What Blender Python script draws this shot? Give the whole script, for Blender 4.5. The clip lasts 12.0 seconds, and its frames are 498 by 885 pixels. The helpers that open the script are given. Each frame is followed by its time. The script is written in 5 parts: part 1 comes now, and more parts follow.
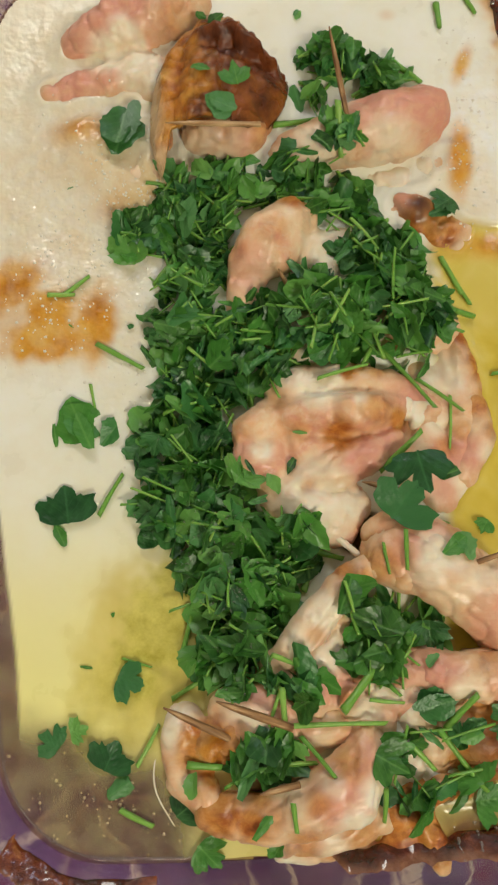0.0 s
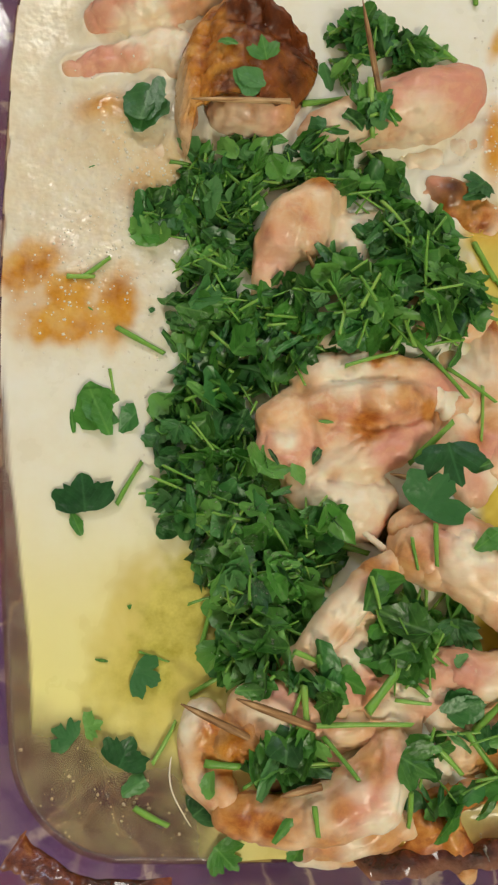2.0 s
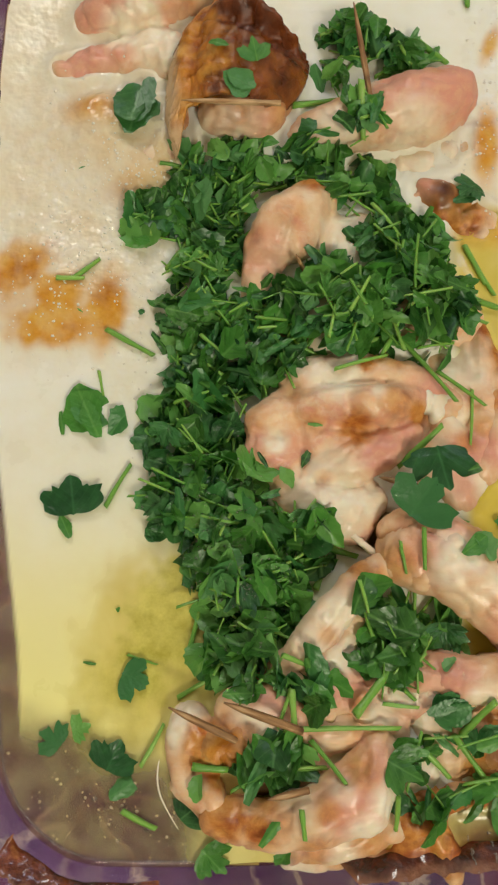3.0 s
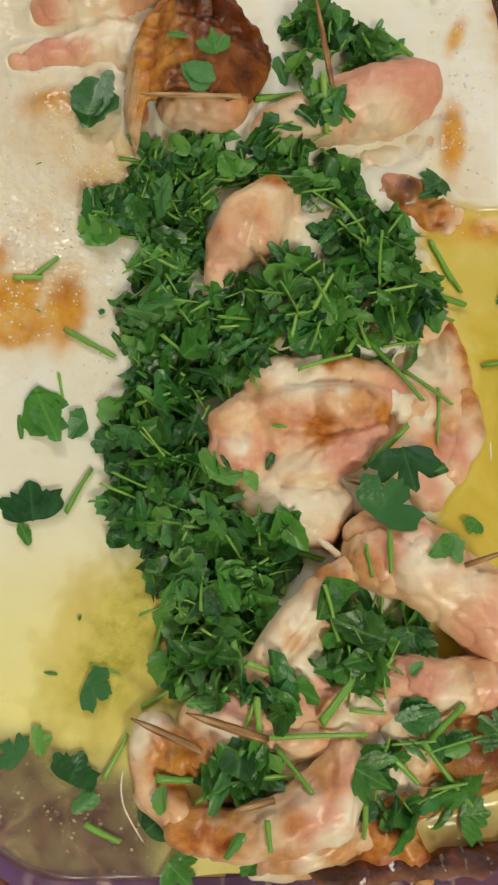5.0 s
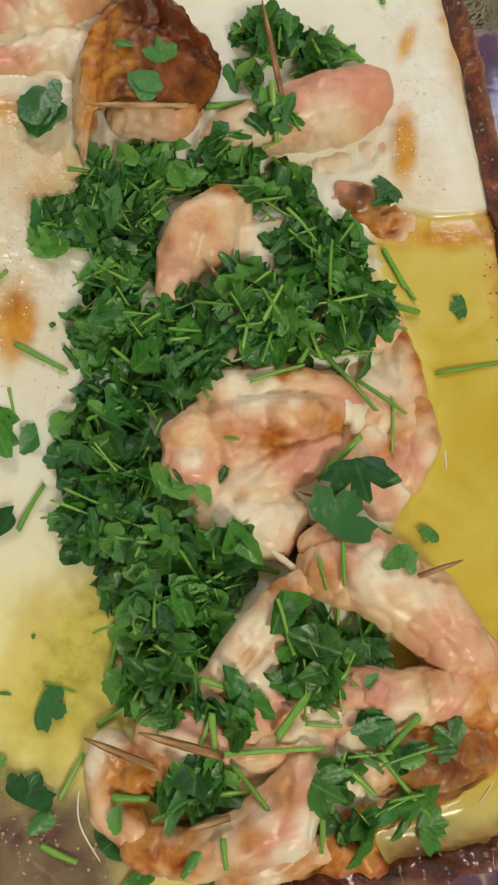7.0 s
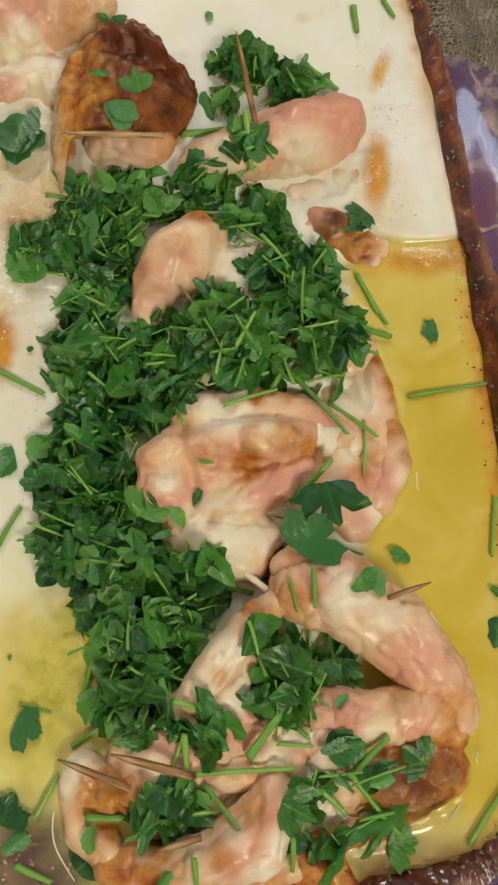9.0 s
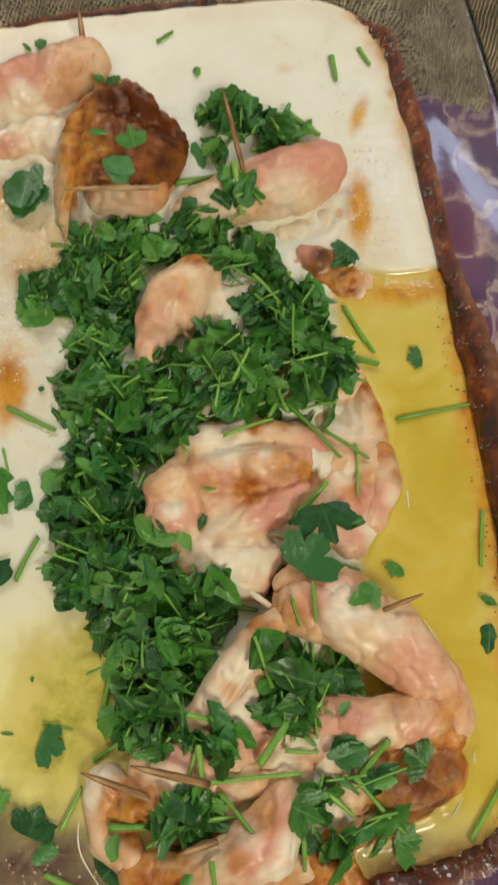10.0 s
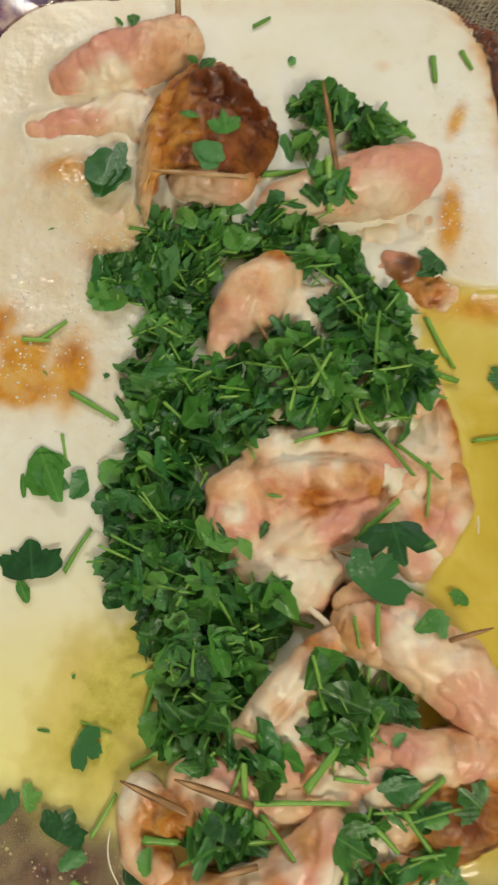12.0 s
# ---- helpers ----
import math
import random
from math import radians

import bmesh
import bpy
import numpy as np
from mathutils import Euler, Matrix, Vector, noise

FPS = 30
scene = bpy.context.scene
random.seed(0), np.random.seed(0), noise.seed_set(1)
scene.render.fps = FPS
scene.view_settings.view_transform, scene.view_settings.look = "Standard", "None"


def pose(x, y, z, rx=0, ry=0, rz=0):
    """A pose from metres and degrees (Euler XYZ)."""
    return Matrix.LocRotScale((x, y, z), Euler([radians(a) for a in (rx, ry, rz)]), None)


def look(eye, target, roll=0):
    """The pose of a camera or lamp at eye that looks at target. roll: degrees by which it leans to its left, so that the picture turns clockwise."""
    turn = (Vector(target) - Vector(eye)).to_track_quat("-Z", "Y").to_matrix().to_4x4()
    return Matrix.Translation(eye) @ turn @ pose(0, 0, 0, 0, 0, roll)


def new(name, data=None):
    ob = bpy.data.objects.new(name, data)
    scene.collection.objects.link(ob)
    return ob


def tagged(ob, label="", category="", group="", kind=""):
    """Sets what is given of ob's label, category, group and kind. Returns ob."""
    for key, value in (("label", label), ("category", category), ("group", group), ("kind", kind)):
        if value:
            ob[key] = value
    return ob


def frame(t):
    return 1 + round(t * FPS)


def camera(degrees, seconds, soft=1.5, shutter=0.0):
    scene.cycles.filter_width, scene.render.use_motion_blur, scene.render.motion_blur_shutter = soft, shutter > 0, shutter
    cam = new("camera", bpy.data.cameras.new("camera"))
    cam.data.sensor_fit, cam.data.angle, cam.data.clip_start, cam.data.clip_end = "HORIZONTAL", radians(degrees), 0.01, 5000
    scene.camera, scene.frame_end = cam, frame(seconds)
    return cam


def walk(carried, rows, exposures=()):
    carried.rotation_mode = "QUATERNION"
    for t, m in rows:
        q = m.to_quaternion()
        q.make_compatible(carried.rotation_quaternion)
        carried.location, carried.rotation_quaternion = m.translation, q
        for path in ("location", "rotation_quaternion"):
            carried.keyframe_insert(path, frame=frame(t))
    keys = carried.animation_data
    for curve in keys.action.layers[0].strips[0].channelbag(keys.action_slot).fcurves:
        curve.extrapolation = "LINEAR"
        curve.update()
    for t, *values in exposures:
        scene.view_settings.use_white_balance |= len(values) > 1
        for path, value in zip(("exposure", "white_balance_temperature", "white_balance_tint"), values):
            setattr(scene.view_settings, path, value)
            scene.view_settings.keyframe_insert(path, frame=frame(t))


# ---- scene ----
cam = camera(36.2, 12.0, soft=2.3, shutter=0.5)
METRES, EYE, TILT, LEAN, TURN = 0.1712, 0.304, -77.21, 0.306, 0.0
ROWS = [
    (0.0, 0.0, 0.0, 0.0, 0.0, -0.0, 0.0),
    (0.5, -0.001, 0.0334, -0.0221, 0.51, -0.13, -0.4),
    (1.0, -0.0264, 0.0419, -0.0164, 0.78, -0.28, -0.65),
    (1.5, -0.007, 0.0701, -0.0215, 0.81, -0.31, -0.81),
    (2.0, -0.0257, 0.0526, -0.0118, 0.8, -0.41, -0.96),
    (2.5, -0.0177, 0.048, -0.0082, 0.66, -0.5, -1.13),
    (4.5, -0.0042, 0.0887, 0.0225, -0.17, -0.93, -0.66),
    (5.0, 0.0276, 0.0867, 0.014, -0.68, -1.0, -0.46),
    (5.5, 0.0383, 0.0919, 0.0173, -1.14, -1.06, -0.28),
    (6.0, 0.0598, 0.0638, 0.022, -1.46, -1.15, -0.07),
    (6.5, 0.0924, 0.0518, 0.0367, -1.71, -1.29, 0.23),
    (7.0, 0.0863, 0.097, 0.0448, -1.9, -1.28, 0.55),
    (9.0, 0.1255, 0.0714, 0.0777, -2.33, -0.83, 0.59),
    (9.2, 0.1278, 0.0949, 0.0841, -1.8, -0.88, 0.82),
    (9.5, 0.111, 0.0533, 0.0746, -2.07, -0.22, 1.72),
    (9.7, 0.1251, 0.0089, 0.0795, -1.98, -0.03, 2.07),
    (10.0, 0.1345, -0.0322, 0.1002, -1.94, 0.4, 2.81),
    (10.2, 0.1721, -0.0675, 0.1114, -0.93, 1.28, 3.16),
    (10.5, 0.2317, -0.0911, 0.0866, -1.9, 0.88, 2.85),
    (10.7, 0.2306, -0.0822, 0.1325, -2.62, 0.27, 0.64),
    (11.0, 0.1662, -0.0385, 0.117, -1.5, 1.13, 1.56),
    (11.2, 0.1296, -0.0095, 0.1135, -1.13, 0.84, 0.51),
    (11.5, 0.0756, -0.043, 0.1089, -1.18, 0.9, -0.59),
    (11.7, 0.059, -0.0314, 0.1167, -1.42, 0.55, -1.61),
    (12.0, 0.0211, 0.0388, 0.1133, -1.04, 0.34, -2.47),
]
walk(cam, [(t, pose(0, 0, EYE, TILT, LEAN, TURN) @ pose(METRES * x, METRES * y, METRES * z, 90 + pitch, roll, yaw)) for t, x, y, z, yaw, pitch, roll in ROWS],
     exposures=[(0.0, 0.0), (12.0, 0.0)])

# ---- light: a cool ceiling strip and a lamp beyond the dish, an added warm fill behind, in a pale room ----
world = bpy.data.worlds.new("room_air")
world.use_nodes = True
world.node_tree.nodes["Background"].inputs[0].default_value = (1.0, 0.93, 0.84, 1)
world.node_tree.nodes["Background"].inputs[1].default_value = 0.3
scene.world = world


def area_lamp(name, eye, target, sx, sy, watts, colour):
    data = bpy.data.lights.new(name, "AREA")
    data.shape, data.size, data.size_y, data.energy, data.color = "RECTANGLE", sx, sy, watts, colour
    ob = new(name, data)
    ob.matrix_world = look(eye, target)
    return ob


area_lamp("ceiling_strip_light", (0.72, 1.42, 1.96), (0.1, 0.2, 0.0), 1.05, 0.22, 7.5, (0.66, 0.76, 1.0))
area_lamp("ceiling_lamp_light", (-0.50, 2.08, 1.92), (0.0, 0.1, 0.0), 0.60, 0.45, 20.0, (0.99, 0.96, 0.88))
# unseen fill, added to brighten the near side
area_lamp("hall_lamp_light", (0.75, -1.35, 1.9), (0.0, 0.1, 0.0), 0.5, 0.5, 29.0, (1.0, 0.94, 0.75))

MM = 0.001
LEVEL = 37.0          # height of the sauce over the table, in millimetres


# ---- materials ----
class Mat:
    """A node material round one Principled shader."""

    def __init__(self, name, **values):
        self.m = bpy.data.materials.new(name)
        self.m.use_nodes = True
        self.t = self.m.node_tree
        self.p = self.t.nodes["Principled BSDF"]
        for k, v in values.items():
            self.p.inputs[k.replace("_", " ")].default_value = v

    def node(self, kind, **sets):
        n = self.t.nodes.new(kind)
        for k, v in sets.items():
            if k == "noise_dimensions":
                n.noise_dimensions = v
            elif k == "feature":
                n.feature = v
            elif k == "operation":
                n.operation = v
            elif k == "attribute_name":
                n.attribute_name = v
            else:
                n.inputs[k.replace("_", " ")].default_value = v
        return n

    def link(self, a, b):
        self.t.links.new(a, b)

    def coords(self):
        g = self.node("ShaderNodeTexCoord")
        return g.outputs["Object"]

    def noise(self, scale, detail=4.0, rough=0.55, distortion=0.0):
        n = self.node("ShaderNodeTexNoise", Scale=scale, Detail=detail, Roughness=rough, Distortion=distortion)
        self.link(self.coords(), n.inputs["Vector"])
        return n.outputs["Fac"]

    def ramp(self, fac, stops):
        r = self.node("ShaderNodeValToRGB")
        el = r.color_ramp.elements
        el[0].position, el[0].color = stops[0][0], (*stops[0][1], 1)
        el[1].position, el[1].color = stops[-1][0], (*stops[-1][1], 1)
        for pos, col in stops[1:-1]:
            e = el.new(pos)
            e.color = (*col, 1)
        self.link(fac, r.inputs[0])
        return r.outputs[0]

    def attr(self, name):
        return self.node("ShaderNodeAttribute", attribute_name=name).outputs["Fac"]

    def math(self, op, a, b):
        n = self.node("ShaderNodeMath", operation=op)
        for sock, v in zip(n.inputs, (a, b)):
            if isinstance(v, (int, float)):
                sock.default_value = v
            else:
                self.link(v, sock)
        return n.outputs[0]

    def mix(self, fac, a, b):
        n = self.t.nodes.new("ShaderNodeMix")
        n.data_type = "RGBA"
        for sock, v in ((n.inputs[0], fac), (n.inputs[6], a), (n.inputs[7], b)):
            if isinstance(v, (int, float)):
                sock.default_value = v
            elif isinstance(v, tuple):
                sock.default_value = (*v, 1)
            else:
                self.link(v, sock)
        return n.outputs[2]

    def bump(self, height, dist, strength=1.0):
        b = self.node("ShaderNodeBump", Strength=strength, Distance=dist)
        self.link(height, b.inputs["Height"])
        old = self.p.inputs["Normal"].links
        if old:
            self.link(old[0].from_socket, b.inputs["Normal"])
        self.link(b.outputs[0], self.p.inputs["Normal"])

    def colour(self, sock):
        self.link(sock, self.p.inputs["Base Color"])

    def rough(self, sock):
        self.link(sock, self.p.inputs["Roughness"])


def make_glass():
    k = Mat("clear_glass", Base_Color=(0.95, 0.97, 0.96, 1), Roughness=0.05, IOR=1.46, Transmission_Weight=1.0)
    k.bump(k.noise(90, 3), 0.0005, 0.4)
    return k.m


def make_placemat():
    k = Mat("marbled_plastic", Roughness=0.07, IOR=1.5)
    warp = k.node("ShaderNodeTexNoise", Scale=26.0, Detail=7.0, Roughness=0.6)
    k.link(k.coords(), warp.inputs["Vector"])
    add = k.node("ShaderNodeVectorMath", operation="MULTIPLY_ADD")
    k.link(warp.outputs["Color"], add.inputs[0])
    add.inputs[1].default_value = (0.055, 0.055, 0.0)
    k.link(k.coords(), add.inputs[2])
    vor = k.node("ShaderNodeTexVoronoi", feature="DISTANCE_TO_EDGE", Scale=36.0)
    k.link(add.outputs[0], vor.inputs["Vector"])
    vein = k.ramp(vor.outputs["Distance"], [(0.0, (1, 1, 1)), (0.022, (0.6, 0.6, 0.6)), (0.07, (0.0, 0.0, 0.0))])
    base = k.ramp(k.noise(16, 5, 0.6, 0.6), [(0.30, (0.070, 0.032, 0.100)), (0.48, (0.120, 0.050, 0.145)), (0.60, (0.150, 0.036, 0.090)), (0.70, (0.22, 0.014, 0.045))])
    cloudy = k.mix(k.ramp(k.noise(70, 4), [(0.45, (0, 0, 0)), (0.75, (0.4, 0.4, 0.4))]), base, (0.22, 0.12, 0.22))
    k.colour(k.mix(k.math("MULTIPLY", vein, k.ramp(k.noise(26, 3), [(0.36, (0.15, 0.15, 0.15)), (0.58, (0.9, 0.9, 0.9))])), cloudy, (0.58, 0.43, 0.36)))
    k.bump(k.noise(90, 2), 0.0003, 0.12)
    return k.m


def make_weave():
    """Coarse metallic mesh: gold threads crossing over dark holes."""
    k = Mat("gold_weave", Metallic=0.5, Roughness=0.34)
    turn = k.node("ShaderNodeMapping")
    turn.inputs["Rotation"].default_value = (0, 0, 0.42)
    k.link(k.coords(), turn.inputs[0])
    sep = k.node("ShaderNodeSeparateXYZ")
    k.link(turn.outputs[0], sep.inputs[0])
    wob = k.math("MULTIPLY", k.noise(40, 2), 0.006)
    sx = k.math("SINE", k.math("MULTIPLY", k.math("ADD", sep.outputs[0], wob), 3300.0), 0.0)
    sy = k.math("SINE", k.math("MULTIPLY", k.math("ADD", sep.outputs[1], wob), 3900.0), 0.0)
    grid = k.math("MAXIMUM", sx, sy)
    worn = k.math("ADD", k.math("MULTIPLY", grid, 0.42), k.math("MULTIPLY", k.noise(70, 4), 0.62))
    k.colour(k.ramp(worn, [(0.12, (0.010, 0.007, 0.004)), (0.42, (0.10, 0.075, 0.042)), (0.66, (0.34, 0.27, 0.16)), (0.82, (0.60, 0.50, 0.33))]))
    k.bump(grid, 0.0006, 1.0)
    return k.m


def make_sauce():
    """Cream, oil, gratin crust and golden skin, driven by the masks on the mesh; thin places let the dish show through."""
    k = Mat("cream_sauce", IOR=1.36, Subsurface_Weight=0.15, Subsurface_Scale=0.004)
    k.p.inputs["Subsurface Radius"].default_value = (1.0, 0.8, 0.5)
    cream = k.ramp(k.noise(45, 5, 0.6), [(0.3, (0.86, 0.82, 0.66)), (0.52, (0.89, 0.87, 0.74)), (0.7, (0.91, 0.90, 0.81))])
    curd = k.mix(k.math("MULTIPLY", k.attr("curd"), k.ramp(k.noise(210, 4, 0.6), [(0.42, (0, 0, 0)), (0.66, (0.9, 0.9, 0.9))])), cream, (0.90, 0.90, 0.85))
    oil = k.ramp(k.noise(28, 4, 0.55, 0.6), [(0.3, (0.58, 0.42, 0.035)), (0.5, (0.68, 0.53, 0.085)), (0.7, (0.77, 0.65, 0.20))])
    c1 = k.mix(k.attr("yellow"), curd, (0.89, 0.83, 0.33))
    c2 = k.mix(k.attr("oil"), c1, oil)
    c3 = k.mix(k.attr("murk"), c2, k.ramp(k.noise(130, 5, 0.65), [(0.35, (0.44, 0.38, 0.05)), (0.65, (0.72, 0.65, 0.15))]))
    tan = k.mix(k.attr("tan"), c3, k.ramp(k.noise(110, 5, 0.65), [(0.35, (0.80, 0.68, 0.44)), (0.6, (0.73, 0.53, 0.27))]))
    gold = k.ramp(k.noise(90, 4, 0.55), [(0.32, (0.76, 0.44, 0.09)), (0.52, (0.68, 0.31, 0.035)), (0.72, (0.46, 0.16, 0.016))])
    k.colour(k.mix(k.math("MULTIPLY", k.attr("brown"), k.ramp(k.noise(160, 3, 0.5), [(0.3, (0.8, 0.8, 0.8)), (0.6, (1, 1, 1))])), tan, gold))
    k.bump(k.math("MULTIPLY", k.noise(290, 1.5, 0.5), k.attr("curd")), 0.0015, 0.58)
    k.bump(k.math("MULTIPLY", k.noise(170, 3), k.attr("brown")), 0.0014, 0.5)
    k.bump(k.noise(110, 3), 0.0006, 0.3)
    wet = k.mix(k.attr("curd"), k.ramp(k.noise(90, 3), [(0.3, (0.26, 0.26, 0.26)), (0.7, (0.40, 0.40, 0.40))]), (0.14, 0.14, 0.14))
    k.rough(k.mix(k.attr("oil"), wet, (0.05, 0.05, 0.05)))
    clear, both = k.node("ShaderNodeBsdfTransparent"), k.node("ShaderNodeMixShader")
    streak = k.ramp(k.noise(60, 7, 0.68, 0.2), [(0.30, (0.72, 0.72, 0.72)), (0.64, (1, 1, 1))])
    k.link(k.math("MULTIPLY", k.attr("thin"), streak), both.inputs[0])
    k.link(k.p.outputs[0], both.inputs[1])
    k.link(clear.outputs[0], both.inputs[2])
    k.link(both.outputs[0], k.t.nodes["Material Output"].inputs[0])
    return k.m


def make_broth():
    """Thin clear broth: tinted see-through liquid with a glossy face."""
    m = bpy.data.materials.new("clear_broth")
    m.use_nodes = True
    t = m.node_tree
    out = t.nodes["Material Output"]
    t.nodes.remove(t.nodes["Principled BSDF"])
    clear, body, gloss = (t.nodes.new("ShaderNodeBsdf" + n) for n in ("Transparent", "Diffuse", "Glossy"))
    clear.inputs[0].default_value = (0.70, 0.56, 0.47, 1)
    body.inputs[0].default_value = (0.25, 0.155, 0.085, 1)
    gloss.inputs["Roughness"].default_value = 0.03
    co = t.nodes.new("ShaderNodeTexCoord")
    nz = t.nodes.new("ShaderNodeTexNoise")
    nz.inputs["Scale"].default_value, nz.inputs["Detail"].default_value = 55.0, 6.0
    t.links.new(co.outputs["Object"], nz.inputs["Vector"])
    rp = t.nodes.new("ShaderNodeValToRGB")
    rp.color_ramp.elements[0].position, rp.color_ramp.elements[0].color = 0.38, (0.08, 0.08, 0.08, 1)
    rp.color_ramp.elements[1].position, rp.color_ramp.elements[1].color = 0.68, (0.50, 0.50, 0.50, 1)
    t.links.new(nz.outputs["Fac"], rp.inputs[0])
    m1, m2, fr = t.nodes.new("ShaderNodeMixShader"), t.nodes.new("ShaderNodeMixShader"), t.nodes.new("ShaderNodeFresnel")
    fr.inputs[0].default_value = 1.36
    t.links.new(rp.outputs[0], m1.inputs[0])
    t.links.new(clear.outputs[0], m1.inputs[1])
    t.links.new(body.outputs[0], m1.inputs[2])
    t.links.new(fr.outputs[0], m2.inputs[0])
    t.links.new(m1.outputs[0], m2.inputs[1])
    t.links.new(gloss.outputs[0], m2.inputs[2])
    t.links.new(m2.outputs[0], out.inputs[0])
    return m


def make_meat(name, pale, flesh, blush):
    """Cooked chicken: marbled peach flesh, pink, white, browned and charred by the masks on the mesh, wet on top."""
    k = Mat(name, IOR=1.42, Subsurface_Weight=0.22, Subsurface_Scale=0.002, Specular_IOR_Level=0.5, Coat_Weight=0.22, Coat_Roughness=0.2)
    k.p.inputs["Subsurface Radius"].default_value = (1.0, 0.5, 0.3)
    light = (0.88, 0.72, 0.52)
    base = k.ramp(k.noise(55, 4, 0.6, 0.4), [(0.32, blush), (0.43, flesh), (0.56, pale), (0.72, light)])
    marble = k.ramp(k.noise(230, 5, 0.65, 0.8), [(0.48, (0, 0, 0)), (0.66, (0.45, 0.45, 0.45))])
    c00 = k.mix(marble, base, light)
    warm = k.ramp(k.noise(75, 4, 0.6), [(0.52, (0, 0, 0)), (0.74, (0.55, 0.55, 0.55))])
    c01 = k.mix(warm, c00, (0.80, 0.42, 0.17))
    freckle = k.ramp(k.noise(190, 4, 0.6), [(0.62, (0, 0, 0)), (0.76, (0.6, 0.6, 0.6))])
    c02 = k.mix(freckle, c01, (0.62, 0.24, 0.09))
    c0 = k.mix(k.attr("pink"), c02, k.mix(marble, blush, flesh))
    c1 = k.mix(k.attr("white"), c0, k.ramp(k.noise(130, 4), [(0.35, (0.87, 0.70, 0.50)), (0.6, (0.92, 0.83, 0.66))]))
    fade = k.ramp(k.noise(105, 5, 0.65, 0.3), [(0.30, (0.76, 0.42, 0.13)), (0.48, (0.62, 0.25, 0.05)), (0.62, (0.40, 0.11, 0.02)), (0.76, (0.19, 0.045, 0.010))])
    c2 = k.mix(k.attr("brown"), c1, fade)
    k.colour(k.mix(k.attr("char"), c2, k.ramp(k.noise(160, 4), [(0.35, (0.030, 0.009, 0.004)), (0.7, (0.12, 0.035, 0.010))])))
    k.bump(k.noise(300, 2, 0.5), 0.0006, 0.35)
    fib = k.node("ShaderNodeTexNoise", Scale=1.0, Detail=3.0)
    mp = k.node("ShaderNodeMapping")
    mp.inputs["Scale"].default_value = (70, 380, 70)
    mp.inputs["Rotation"].default_value = (0, 0, 0.5)
    k.link(k.coords(), mp.inputs[0])
    k.link(mp.outputs[0], fib.inputs["Vector"])
    k.bump(fib.outputs["Fac"], 0.0010, 0.4)
    k.rough(k.ramp(k.noise(170, 3), [(0.3, (0.30, 0.30, 0.30)), (0.7, (0.58, 0.58, 0.58))]))
    return k.m


def make_skin():
    """Roasted skin: golden, going dark brown where it caught the heat."""
    k = Mat("roasted_skin", Roughness=0.26, IOR=1.45)
    gold = k.ramp(k.noise(85, 5, 0.65, 0.4), [(0.30, (0.70, 0.37, 0.08)), (0.46, (0.56, 0.22, 0.025)), (0.62, (0.38, 0.105, 0.012)), (0.76, (0.22, 0.050, 0.008))])
    pale = k.mix(k.attr("pale"), gold, (0.80, 0.60, 0.36))
    dark = k.ramp(k.noise(140, 5, 0.65), [(0.30, (0.050, 0.012, 0.004)), (0.55, (0.17, 0.042, 0.010)), (0.75, (0.32, 0.10, 0.022))])
    k.colour(k.mix(k.attr("scorch"), pale, dark))
    k.bump(k.noise(240, 5, 0.65), 0.0012, 0.6)
    k.rough(k.ramp(k.noise(120, 3), [(0.3, (0.18, 0.18, 0.18)), (0.7, (0.42, 0.42, 0.42))]))
    return k.m


def make_crust():
    k = Mat("baked_on_crust", Roughness=0.22, Coat_Weight=0.5, Coat_Roughness=0.08)
    dark = k.ramp(k.noise(60, 7, 0.72, 0.6), [(0.36, (0.022, 0.005, 0.003)), (0.49, (0.085, 0.014, 0.006)), (0.60, (0.22, 0.045, 0.012)), (0.74, (0.52, 0.19, 0.035))])
    k.colour(k.mix(k.attr("lip"), dark, k.ramp(k.noise(200, 5, 0.6), [(0.35, (0.18, 0.060, 0.026)), (0.65, (0.36, 0.16, 0.085))])))
    k.bump(k.noise(260, 5, 0.65), 0.0018, 0.8)
    return k.m


def make_leaf(name, dark, mid, light):
    """Parsley leaf: a tone of its own for each bit, pale ribs, a satin sheen and a little light through it."""
    k = Mat(name, Roughness=0.29, IOR=1.48)
    rnd = k.node("ShaderNodeObjectInfo").outputs["Random"]
    tone = k.ramp(rnd, [(0.0, dark), (0.30, tuple(0.6 * a for a in mid)), (0.65, mid), (1.0, light)])
    sep = k.node("ShaderNodeSeparateXYZ")
    k.link(k.coords(), sep.inputs[0])
    across = k.math("ABSOLUTE", sep.outputs[0], 0.0)
    side = k.math("SINE", k.math("MULTIPLY", k.math("SUBTRACT", sep.outputs[1], k.math("MULTIPLY", across, 1.1)), 34.0), 0.0)
    ribs = k.math("MAXIMUM", k.ramp(across, [(0.008, (0.5, 0.5, 0.5)), (0.028, (0, 0, 0))]), k.ramp(side, [(0.90, (0, 0, 0)), (1.0, (0.22, 0.22, 0.22))]))
    mottled = k.mix(k.ramp(k.noise(4.0, 3), [(0.38, (0, 0, 0)), (0.72, (0.45, 0.45, 0.45))]), tone, tuple(0.5 * (a + b) for a, b in zip(mid, light)))
    k.colour(k.mix(ribs, mottled, light))
    k.bump(side, 0.0003, 0.12)
    k.bump(k.noise(11, 3), 0.0006, 0.5)
    thin, both = k.node("ShaderNodeBsdfTranslucent"), k.node("ShaderNodeMixShader")
    k.link(mottled, thin.inputs[0])
    both.inputs[0].default_value = 0.25
    k.link(k.p.outputs[0], both.inputs[1])
    k.link(thin.outputs[0], both.inputs[2])
    k.link(both.outputs[0], k.t.nodes["Material Output"].inputs[0])
    return k.m


